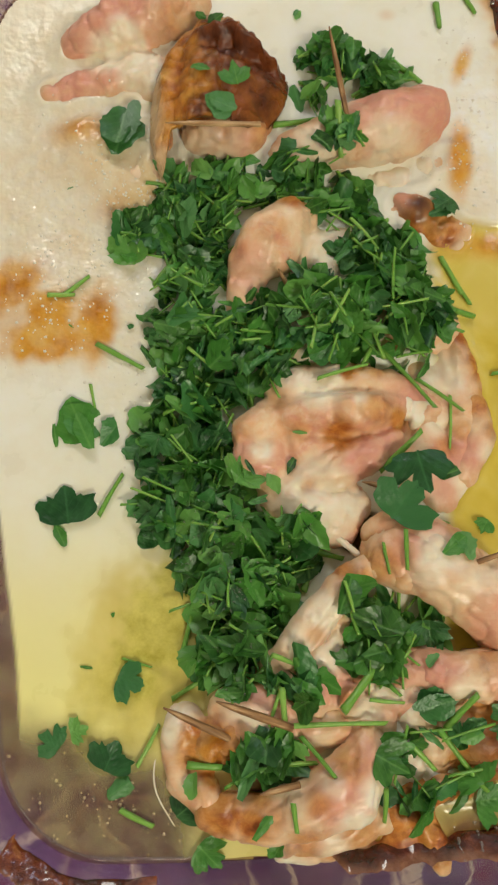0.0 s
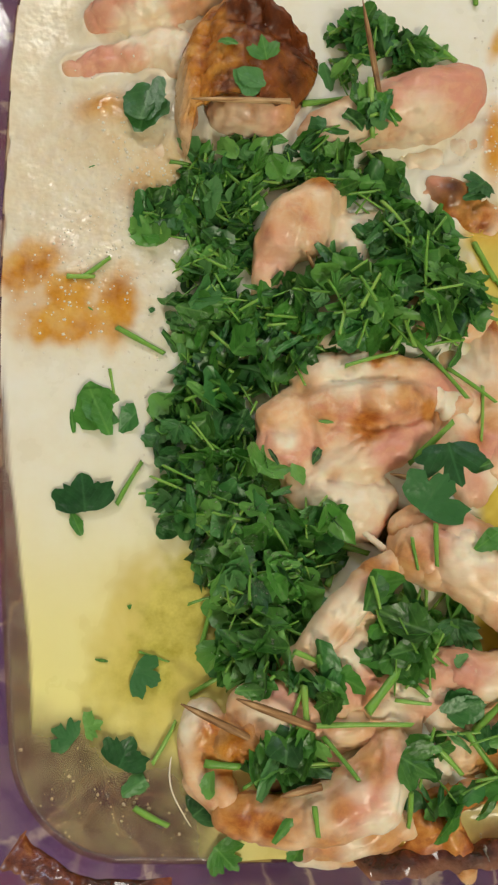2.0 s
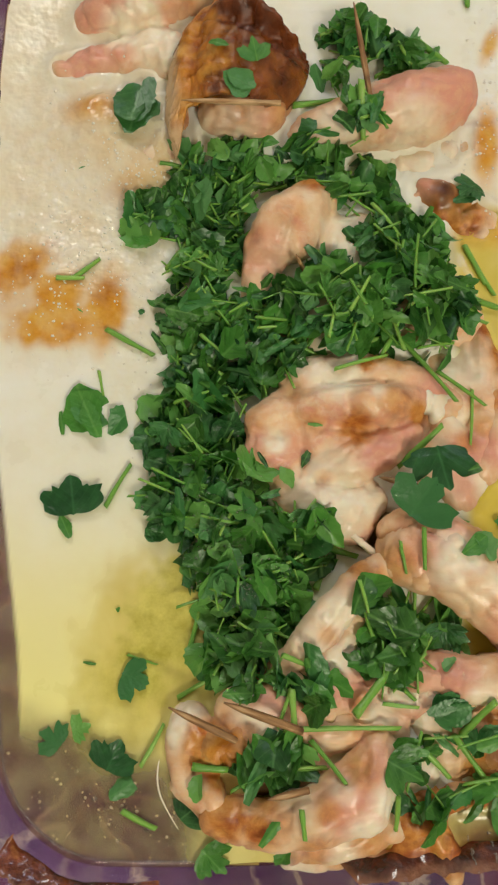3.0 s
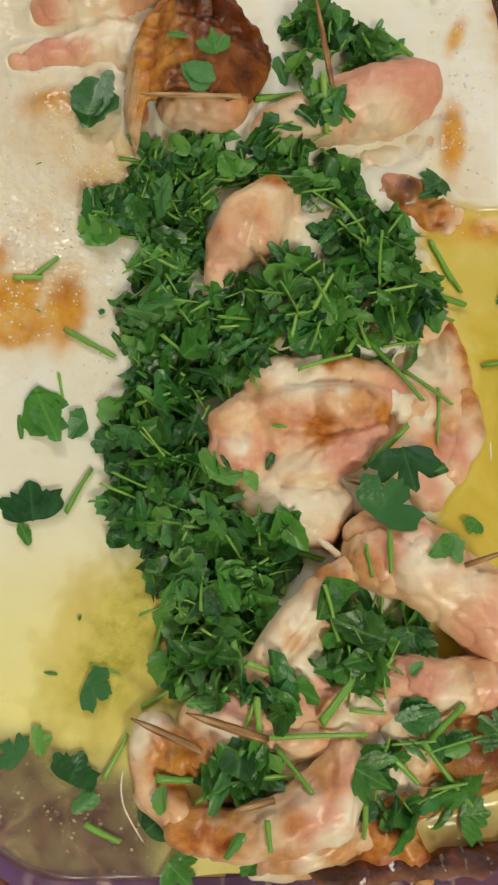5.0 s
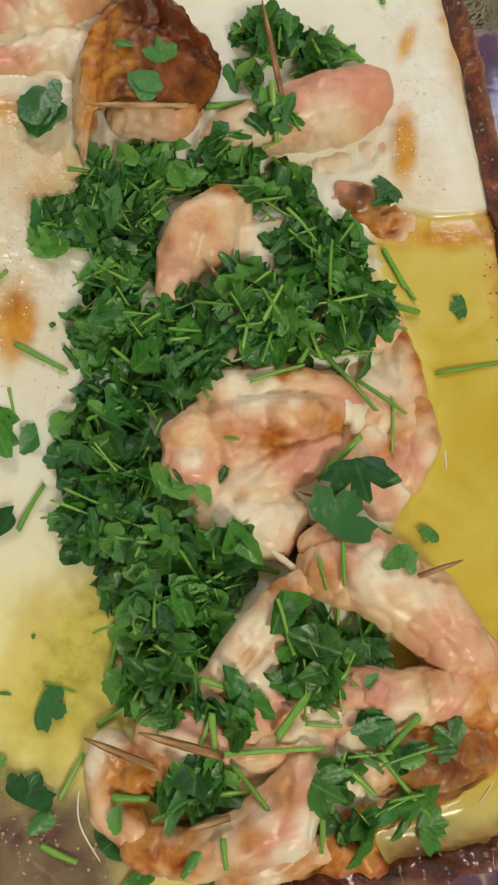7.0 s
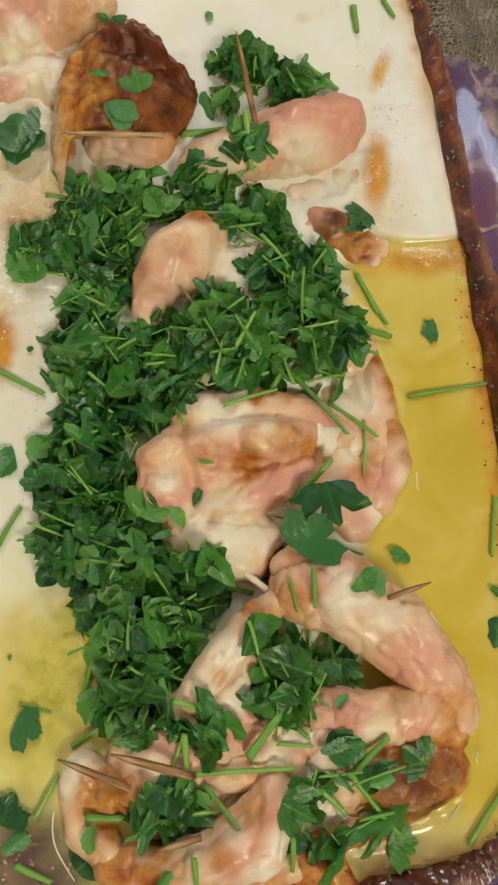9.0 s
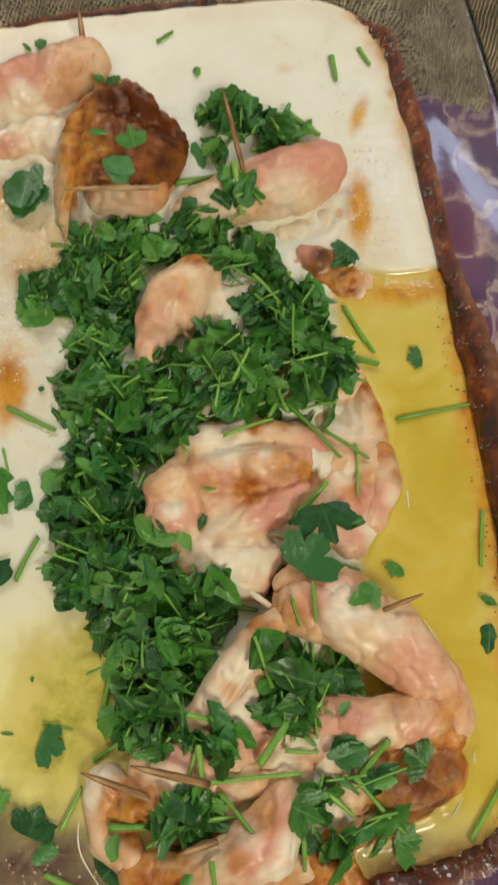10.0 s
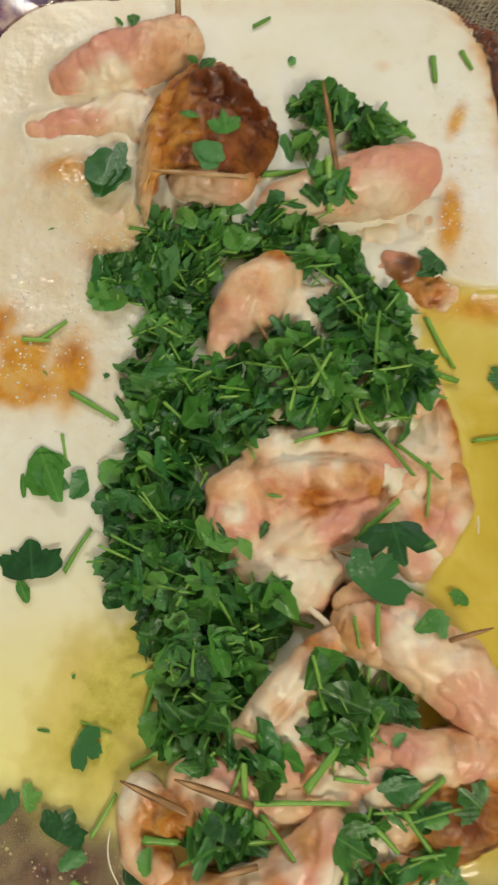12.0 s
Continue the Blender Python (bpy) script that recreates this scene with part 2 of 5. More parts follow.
def make_stem():
    k = Mat("parsley_stem_green", Roughness=0.3, IOR=1.42, Subsurface_Weight=0.1, Subsurface_Scale=0.002)
    rnd = k.node("ShaderNodeObjectInfo").outputs["Random"]
    tone = k.ramp(rnd, [(0.0, (0.08, 0.25, 0.03)), (0.55, (0.18, 0.42, 0.06)), (1.0, (0.36, 0.60, 0.13))])
    k.colour(k.mix(k.noise(240, 3), tone, (0.20, 0.42, 0.07)))
    k.bump(k.noise(500, 2), 0.0003, 0.4)
    return k.m


def make_pick(name, toast):
    k = Mat(name, Roughness=0.6)
    n = k.node("ShaderNodeTexNoise", Scale=1.0, Detail=4.0)
    mp = k.node("ShaderNodeMapping")
    mp.inputs["Scale"].default_value = (900, 900, 90)
    k.link(k.coords(), mp.inputs[0])
    k.link(mp.outputs[0], n.inputs["Vector"])
    wood = k.ramp(n.outputs["Fac"], [(0.3 + 0.3 * toast - 0.2, (0.15, 0.065, 0.022)), (0.35 + 0.3 * toast, (0.40, 0.22, 0.09)), (0.55 + 0.3 * toast, (0.66, 0.45, 0.24))])
    k.colour(k.mix(k.ramp(k.noise(130, 3), [(0.50, (0, 0, 0)), (0.70, (toast, toast, toast))]), wood, (0.06, 0.026, 0.012)))
    k.bump(n.outputs["Fac"], 0.0005, 0.6)
    return k.m


def make_drop():
    k = Mat("clear_droplet", Base_Color=(1.0, 0.97, 0.88, 1), Roughness=0.04, IOR=1.4, Transmission_Weight=0.9)
    return k.m


def make_glint_edge():
    k = Mat("clear_glint_edge", Base_Color=(0.86, 0.85, 0.84, 1), Roughness=0.14, IOR=1.46, Transmission_Weight=0.9)
    k.bump(k.noise(260, 3), 0.0012, 0.8)
    return k.m


def make_bits(name, a, b, gloss=0.35):
    k = Mat(name, Roughness=gloss)
    k.colour(k.ramp(k.noise(300, 4), [(0.35, a), (0.65, b)]))
    return k.m


def make_paint(name, colour):
    k = Mat(name, Roughness=0.8)
    k.colour(k.ramp(k.noise(3, 4), [(0.3, tuple(c * 0.94 for c in colour)), (0.7, colour)]))
    return k.m


GLASS, PLACEMAT, WEAVE, SAUCE, BROTH, CRUST = make_glass(), make_placemat(), make_weave(), make_sauce(), make_broth(), make_crust()
MEAT = make_meat("cooked_chicken", (0.84, 0.59, 0.36), (0.82, 0.49, 0.28), (0.74, 0.34, 0.24))
LEAF_A = make_leaf("parsley_leaf_green", (0.012, 0.070, 0.012), (0.076, 0.295, 0.040), (0.205, 0.470, 0.105))
LEAF_B = make_leaf("parsley_leaf_blue_green", (0.009, 0.056, 0.018), (0.054, 0.235, 0.054), (0.170, 0.400, 0.135))
LEAF_C = make_leaf("parsley_leaf_deep_green", (0.014, 0.080, 0.022), (0.030, 0.150, 0.040), (0.070, 0.240, 0.075))
STEM, PICK, PALE_PICK, SKIN = make_stem(), make_pick("toasted_wood", 0.7), make_pick("pale_wood", 0.15), make_skin()
GLINT_EDGE = make_glint_edge()
DROP, CURD_BITS, DARK_BITS, BEADS = make_drop(), make_bits("curd_bits", (0.40, 0.29, 0.16), (0.68, 0.56, 0.40)), make_bits("dark_bits", (0.04, 0.012, 0.005), (0.16, 0.05, 0.015)), make_bits("cream_beads", (0.84, 0.78, 0.64), (0.88, 0.84, 0.74), 0.07)
WALL_PAINT, FLOOR_PAINT = make_paint("warm_white_paint", (0.78, 0.74, 0.68)), make_paint("floor_brown", (0.30, 0.22, 0.15))


# ---- mesh helpers ----
def mesh_of(name, verts, faces, material, smooth=True):
    me = bpy.data.meshes.new(name)
    me.from_pydata([tuple(v) for v in verts], [], faces)
    me.materials.append(material)
    if smooth:
        me.shade_smooth()
    me.update()
    return me


def part(name, me, parent, label="", m=None):
    ob = new(name, me)
    ob.parent = parent
    if m is not None:
        ob.matrix_basis = m
    if label:
        ob["label"] = label
    return ob


def box(name, lo, hi, material):
    bm = bmesh.new()
    bmesh.ops.create_cube(bm, size=1.0)
    for v in bm.verts:
        v.co = Vector([lo[i] + (v.co[i] + 0.5) * (hi[i] - lo[i]) for i in range(3)])
    me = bpy.data.meshes.new(name)
    bm.to_mesh(me)
    bm.free()
    me.materials.append(material)
    return new(name, me)


def smooth(a, b, x):
    t = np.clip((np.asarray(x, float) - a) / (b - a), 0, 1)
    return t * t * (3 - 2 * t)


def put_attr(me, name, values):
    a = me.attributes.new(name, "FLOAT", "POINT")
    a.data.foreach_set("value", np.asarray(values, dtype=np.float32))


def wobble(xs, ys, scale, seed):
    """Smooth noise over the plan, -1 to 1, for arrays in millimetres."""
    return np.array([noise.noise((x / scale + seed * 7.3, y / scale - seed * 3.1, seed * 1.7)) for x, y in zip(xs, ys)])


# ---- room and table ----
tagged(box("floor", (-1.7, -1.6, -0.80), (1.7, 2.4, -0.75), FLOOR_PAINT), "plain brown floor of the room", "floor", kind="structure")
tagged(box("ceiling", (-1.7, -1.6, 2.0), (1.7, 2.4, 2.08), WALL_PAINT), "plain warm white ceiling", "ceiling", kind="structure")
tagged(box("wall_north", (-1.7, 2.4, -0.75), (1.7, 2.5, 2.0), WALL_PAINT), "plain warm white wall", "wall", kind="structure")
tagged(box("wall_south", (-1.7, -1.7, -0.75), (1.7, -1.6, 2.0), WALL_PAINT), "plain warm white wall", "wall", kind="structure")
tagged(box("wall_east", (1.7, -1.6, -0.75), (1.8, 2.4, 2.0), WALL_PAINT), "plain warm white wall", "wall", kind="structure")
tagged(box("wall_west", (-1.8, -1.6, -0.75), (-1.7, 2.4, 2.0), WALL_PAINT), "plain warm white wall", "wall", kind="structure")


def build_table():
    t = tagged(new("table"), "table under a gold woven tablecloth", "table")
    t.location = (0.05, 0.15, -0.75)
    top = box("tabletop", (-0.55, -0.75, 0.715), (0.55, 0.75, 0.744), FLOOR_PAINT)
    top.parent = t
    for sx in (-1, 1):
        for sy in (-1, 1):
            leg = box("leg", (sx * 0.48 - 0.03, sy * 0.68 - 0.03, 0.0), (sx * 0.48 + 0.03, sy * 0.68 + 0.03, 0.715), FLOOR_PAINT)
            leg.parent = t


build_table()


def sheet(name, cx, cy, half_x, half_y, turn, z0, z1, material, step, ripple):
    """A cloth or mat: a thin slab with a soft surface."""
    nx, ny = int(2 * half_x / step), int(2 * half_y / step)
    ca, sa = math.cos(radians(turn)), math.sin(radians(turn))
    verts, faces = [], []
    for layer in (1, 0):
        for j in range(ny + 1):
            for i in range(nx + 1):
                u, v = -half_x + 2 * half_x * i / nx, -half_y + 2 * half_y * j / ny
                z = z1 + ripple * (noise.noise((u * 0.02, v * 0.02, 3.0)) - 0.3) if layer else z0
                if layer and (i in (0, nx) or j in (0, ny)):
                    z = z0 + (z1 - z0) * 0.5
                verts.append(((cx + u * ca - v * sa) * MM, (cy + u * sa + v * ca) * MM, z * MM))
    w, top = nx + 1, (nx + 1) * (ny + 1)
    for j in range(ny):
        for i in range(nx):
            a = j * w + i
            faces.append((a, a + 1, a + w + 1, a + w))
    ring = [i for i in range(nx)] + [j * w + nx for j in range(ny)] + [ny * w + nx - i for i in range(nx)] + [(ny - j) * w for j in range(ny)]
    for a, b in zip(ring, ring[1:] + ring[:1]):
        faces.append((b, a, a + top, b + top))
    return new(name, mesh_of(name, verts, faces, material))


tagged(sheet("tablecloth", 50, 150, 600, 800, 0, -6, -2.0, WEAVE, 12, 0.8), "gold and brown woven mesh tablecloth", "tablecloth")
tagged(sheet("placemat", -20, 8, 330, 270, -13.3, -1.6, 0.0, PLACEMAT, 10, 0.4), "glossy purple marbled placemat with pale veins", "placemat")

# ---- glass baking dish ----
DISH_X, DISH_Y, DISH_TURN = 8.5, 99.0, 4.5
_c, _s = math.cos(radians(DISH_TURN)), math.sin(radians(DISH_TURN))


def to_dish(x, y):
    dx, dy = np.asarray(x, float) - DISH_X, np.asarray(y, float) - DISH_Y
    return dx * _c + dy * _s, -dx * _s + dy * _c


def from_dish(u, v):
    return DISH_X + u * _c - v * _s, DISH_Y + u * _s + v * _c


def outline(d, count=160):
    """The dish's plan, d millimetres outside the sauce line: a rounded oblong with bowed sides."""
    a, b, r = 100 + d, 167.5 + d, max(31 + 0.9 * d, 8)
    pts = []
    per = count // 4
    for q, (sx, sy) in enumerate(((1, 1), (-1, 1), (-1, -1), (1, -1))):
        arc = []
        for k in range(per // 2):
            ang = radians(90 * q + 90 * k / (per // 2 - 1))
            arc.append((sx * (a - r) + r * math.cos(ang), sy * (b - r) + r * math.sin(ang)))
        pts += arc
        nx, ny = ((-1, 1), (-1, -1), (1, -1), (1, 1))[q]
        end = (nx * (a - r) + r * math.cos(radians(90 * q + 90)), ny * (b - r) + r * math.sin(radians(90 * q + 90)))
        for k in range(1, per // 2 + 1):
            f = k / (per // 2 + 1)
            pts.append((arc[-1][0] + (end[0] - arc[-1][0]) * f, arc[-1][1] + (end[1] - arc[-1][1]) * f))
    out = []
    for u, v in pts:
        bu = u * (1 + 0.072 * (1 - min(1, (v / b) ** 2)))
        bv = v * (1 + 0.032 * (1 - min(1, (u / a) ** 2)))
        out.append(from_dish(bu, bv))
    return out


def build_dish():
    profile = [(7.0, -26), (7.4, -20), (10, -16), (15, -13.2), (26, -6.5), (LEVEL, 0), (44, 4.2), (48, 8.4), (53, 14.2), (57, 18.6), (59.4, 21), (60.8, 22.6), (61.4, 24.2), (61.0, 26.2),
               (59.4, 27.2), (57, 25.2), (54.6, 22.6), (51, 18.6), (47, 13.8), (42, 9.6), (LEVEL - 2, 6), (26, 0), (12, -9), (5, -14), (1.6, -18), (0.6, -22), (1.6, -26)]
    loops = [[(x * MM, y * MM, z * MM) for x, y in outline(d)] for z, d in profile]
    n = len(loops[0])
    verts = [p for lp in loops for p in lp]
    faces = []
    for k in range(len(loops) - 1):
        for i in range(n):
            j = (i + 1) % n
            faces.append((k * n + j, k * n + i, (k + 1) * n + i, (k + 1) * n + j))
    faces.append(tuple(range(n)))
    last = (len(loops) - 1) * n
    faces.append(tuple(last + i for i in reversed(range(n))))
    me = mesh_of("glass_baking_dish", verts, faces, GLASS)
    bm = bmesh.new()
    bm.from_mesh(me)
    bmesh.ops.recalc_face_normals(bm, faces=bm.faces)
    bm.to_mesh(me)
    bm.free()
    ob = new("baking_dish", me)
    ob.visible_shadow = False
    return tagged(ob, "clear glass oblong baking dish with flared rim on a placemat", "baking dish")


build_dish()


# ---- sauce ----
def in_dish(x, y, d=0.0):
    """Distance inside the dish wall, in millimetres (positive inside)."""
    u, v = to_dish(x, y)
    a, b, r = 100 + d, 167.5 + d, 31.0
    u = u / (1 + 0.072 * (1 - np.minimum(1, (v / b) ** 2)))
    v = v / (1 + 0.032 * (1 - np.minimum(1, (u / a) ** 2)))
    qx, qy = np.abs(u) - (a - r), np.abs(v) - (b - r)
    return r - (np.hypot(np.maximum(qx, 0), np.maximum(qy, 0)) + np.minimum(np.maximum(qx, qy), 0))


def spot(xs, ys, x, y, rx, ry, turn, nz, edge=0.45):
    """A soft blot of its own ragged outline."""
    ca, sa = math.cos(radians(turn)), math.sin(radians(turn))
    dx, dy = xs - x, ys - y
    d = np.hypot((dx * ca + dy * sa) / rx, (-dx * sa + dy * ca) / ry) + 0.38 * nz
    return 1 - smooth(1 - edge, 1 + edge * 0.5, d)


def build_broth():
    steps = [(0.9, 1.5), (0.2, 0.7), (-0.7, 0.22), (-2.0, 0.03), (-4.0, 0.0)]
    loops = [outline(d) for d, _ in steps]
    n = len(loops[0])
    verts = [(x * MM, y * MM, (LEVEL + up) * MM) for lp, (_, up) in zip(loops, steps) for x, y in lp]
    faces = [(k * n + i, k * n + (i + 1) % n, (k + 1) * n + (i + 1) % n, (k + 1) * n + i) for k in range(len(steps) - 1) for i in range(n)]
    faces.append(tuple((len(steps) - 1) * n + i for i in range(n)))
    ob = new("broth", mesh_of("broth", verts, faces, BROTH))
    ob.visible_shadow = False
    return tagged(ob, "clear olive-tinted cooking broth showing in the corner of the dish", "broth", kind="stuff")


build_broth()


def build_crust(name, label, lo, hi, height, seed, thick=1.8, low=-0.8):
    """Baked-on crust on the inner wall between two shares of the outline (0 to 1, from the far side's corner round)."""
    count = 1500
    base, top = outline(0.0, 160), outline(9.0, 160)

    def at(loop, f):
        k = (f % 1.0) * len(loop)
        i = int(k)
        p, q = loop[i % len(loop)], loop[(i + 1) % len(loop)]
        return p[0] + (q[0] - p[0]) * (k - i), p[1] + (q[1] - p[1]) * (k - i)
    n = int(count * (hi - lo))
    rows_up = 9
    verts, faces, lips = [], [], []
    for i in range(n + 1):
        f = lo + (hi - lo) * i / n
        p, q = at(base, f), at(top, f)
        ends = float(smooth(0, 0.06, (f - lo) / (hi - lo)) * (1 - smooth(0.80, 1.0, (f - lo) / (hi - lo))))
        h = height * (1 - 0.45 * float(smooth(0.93, 1.0, f))) * (0.72 + 0.34 * noise.noise((f * 34, seed, 0.0)) + 0.14 * noise.noise((f * 130, seed, 1.0)) + 0.07 * noise.noise((f * 420, seed, 2.0))) * (0.15 + 0.85 * ends)
        for k in range(rows_up + 1):
            g = k / rows_up
            zz = LEVEL + low + h * g
            up = zz - LEVEL
            out = 0.6 * min(up, 7.5) + 1.14 * max(0.0, up - 7.5) - thick * math.sin(math.pi * min(1, 0.15 + 0.85 * g)) * (0.8 + 0.9 * noise.noise((f * 150, g * 3, seed)))
            dx, dy = (q[0] - p[0]) / 9.0, (q[1] - p[1]) / 9.0
            verts.append(((p[0] + dx * out) * MM, (p[1] + dy * out) * MM, zz * MM))
            lips.append(float(smooth(0.78, 1.05, g + 0.3 * noise.noise((f * 60, g * 2, seed + 3)))))
    r = rows_up + 1
    for i in range(n):
        for k in range(rows_up):
            a = i * r + k
            faces.append((a, a + r, a + r + 1, a + 1))
    me = mesh_of(name, verts, faces, CRUST)
    put_attr(me, "lip", lips)
    return tagged(new(name, me), label, "crust")


build_crust("wall_crust", "dark red-brown baked-on crust along the glass wall", 0.795, 1.075, 15, 2.0, 2.6)
build_crust("wall_crust", "brown baked-on crust on the near glass wall", 0.685, 0.80, 12, 5.0, 2.4)
build_crust("wall_crust", "patch of browned crust high in the near corner", 0.552, 0.635, 9, 6.5, 1.6, 7.0)
build_crust("wall_crust", "thin brown baked line on the far glass wall", 0.15, 0.245, 5, 8.0, 1.2)


from mathutils.bvhtree import BVHTree

SUPPORTS = []


def support_tree():
    verts, faces = [], []
    for ob in SUPPORTS:
        base = len(verts)
        verts += [v.co.copy() for v in ob.data.vertices]
        faces += [tuple(base + i for i in p.vertices) for p in ob.data.polygons]
    return BVHTree.FromPolygons(verts, faces)


# ---- chicken ----
def capsule(bm, x1, y1, z1, r1, x2, y2, z2, r2):
    """Overlapping balls from one end to the other."""
    n = max(2, int(math.dist((x1, y1, z1), (x2, y2, z2)) / (0.45 * min(r1, r2))) + 1)
    for i in range(n):
        f = i / (n - 1)
        r = r1 + (r2 - r1) * f
        m = Matrix.Translation((x1 + (x2 - x1) * f, y1 + (y2 - y1) * f, z1 + (z2 - z1) * f))
        bmesh.ops.create_icosphere(bm, subdivisions=2, radius=r, matrix=m)


def chicken(name, label, chains, brown=(), pink=(), white=(), char=(), lumps=1.2, fold=0.6, seed=1, blend=7, parent=None, grooves=()):
    """One piece of meat: chains of (x, y, z, r), joined to one skin, then lumped, folded and grooved along (x1, y1, x2, y2, depth, width)."""
    bm = bmesh.new()
    for chain in chains:
        for p, q in zip(chain, chain[1:]):
            capsule(bm, *p, *q)
    raw = bpy.data.meshes.new("raw")
    bm.to_mesh(raw)
    bm.free()
    tmp = new("raw", raw)
    rm = tmp.modifiers.new("join", "REMESH")
    rm.mode, rm.voxel_size = "VOXEL", 1.1
    sm = tmp.modifiers.new("soft", "SMOOTH")
    sm.factor, sm.iterations = 0.5, blend
    dg = bpy.context.evaluated_depsgraph_get()
    me = bpy.data.meshes.new_from_object(tmp.evaluated_get(dg))
    bpy.data.objects.remove(tmp)
    n = len(me.vertices)
    co, no = np.zeros(n * 3), np.zeros(n * 3)
    me.vertices.foreach_get("co", co)
    me.vertex_normals.foreach_get("vector", no)
    co, no = co.reshape(-1, 3), no.reshape(-1, 3)
    big = np.array([noise.noise((p[0] / 11 + seed, p[1] / 11, p[2] / 11)) for p in co])
    small = np.array([noise.noise((p[0] / 4.2, p[1] / 4.2 + seed, p[2] / 4.2)) for p in co])
    crease = np.array([abs(noise.noise((p[0] / 9 - seed, p[1] / 14, p[2] / 9))) for p in co])
    mid = np.array([noise.noise((p[0] / 6.5 + 3 * seed, p[1] / 6.5, p[2] / 6.5)) for p in co])
    co = co + no * (1.15 * lumps * big + 0.6 * lumps * mid + 0.3 * lumps * small - fold * np.exp(-(crease / 0.06) ** 2))[:, None]
    fine = np.array([abs(noise.noise((p[0] / 3.4 + seed, p[1] / 2.2, p[2] / 3.0))) for p in co])
    co = co - no * (0.16 * np.exp(-(fine / 0.10) ** 2))[:, None]
    for x1, y1, x2, y2, deep, wide in grooves:
        px, py, dx, dy = co[:, 0] + 0.8 * mid * wide - x1, co[:, 1] + 0.8 * small * wide - y1, x2 - x1, y2 - y1
        f = np.clip((px * dx + py * dy) / (dx * dx + dy * dy), 0, 1)
        far = np.hypot(px - f * dx, py - f * dy)
        co[:, 2] -= deep * (1 - (2 * f - 1) ** 4) * np.exp(-(far / wide) ** 2) * np.clip(no[:, 2] + 0.3, 0, 1)
    nz = 0.6 * big + 0.6 * small
    me.vertices.foreach_set("co", (co * MM).ravel())
    me.materials.clear()
    me.materials.append(MEAT)
    me.shade_smooth()
    for key, spots in (("brown", brown), ("pink", pink), ("white", white), ("char", char)):
        v = np.zeros(n)
        for x, y, r, amount in spots:
            v = np.maximum(v, np.clip(1.5 * amount * spot(co[:, 0], co[:, 1], x, y, r * 1.1, r * 1.1, 0, nz, 0.7), 0, 1))
        put_attr(me, key, v)
    me.update()
    ob = part(name, me, parent, label) if parent else tagged(new(name, me), label, "chicken")
    SUPPORTS.append(ob)
    return ob


chicken("chicken_roll", "pink cooked chicken roll end lying in cream sauce",
        [[(-68, 226, 38, 10), (-54, 231, 41, 13), (-40, 236, 42, 13), (-26, 242, 42, 10)], [(-80, 203, 36, 6), (-64, 207, 37, 8), (-50, 210, 38, 9)], [(-56, 217, 34, 8), (-45, 215, 36, 9), (-38, 206, 38, 9)]],
        pink=[(-55, 234, 20, 0.8), (-68, 224, 12, 0.6), (-72, 205, 11, 0.8), (-60, 208, 8, 0.6)], white=[(-50, 217, 9, 1.0), (-41, 210, 10, 1.0), (-58, 216, 7, 0.9)], brown=[(-30, 228, 8, 0.3)], lumps=1.7, fold=0.9, seed=3, blend=5)


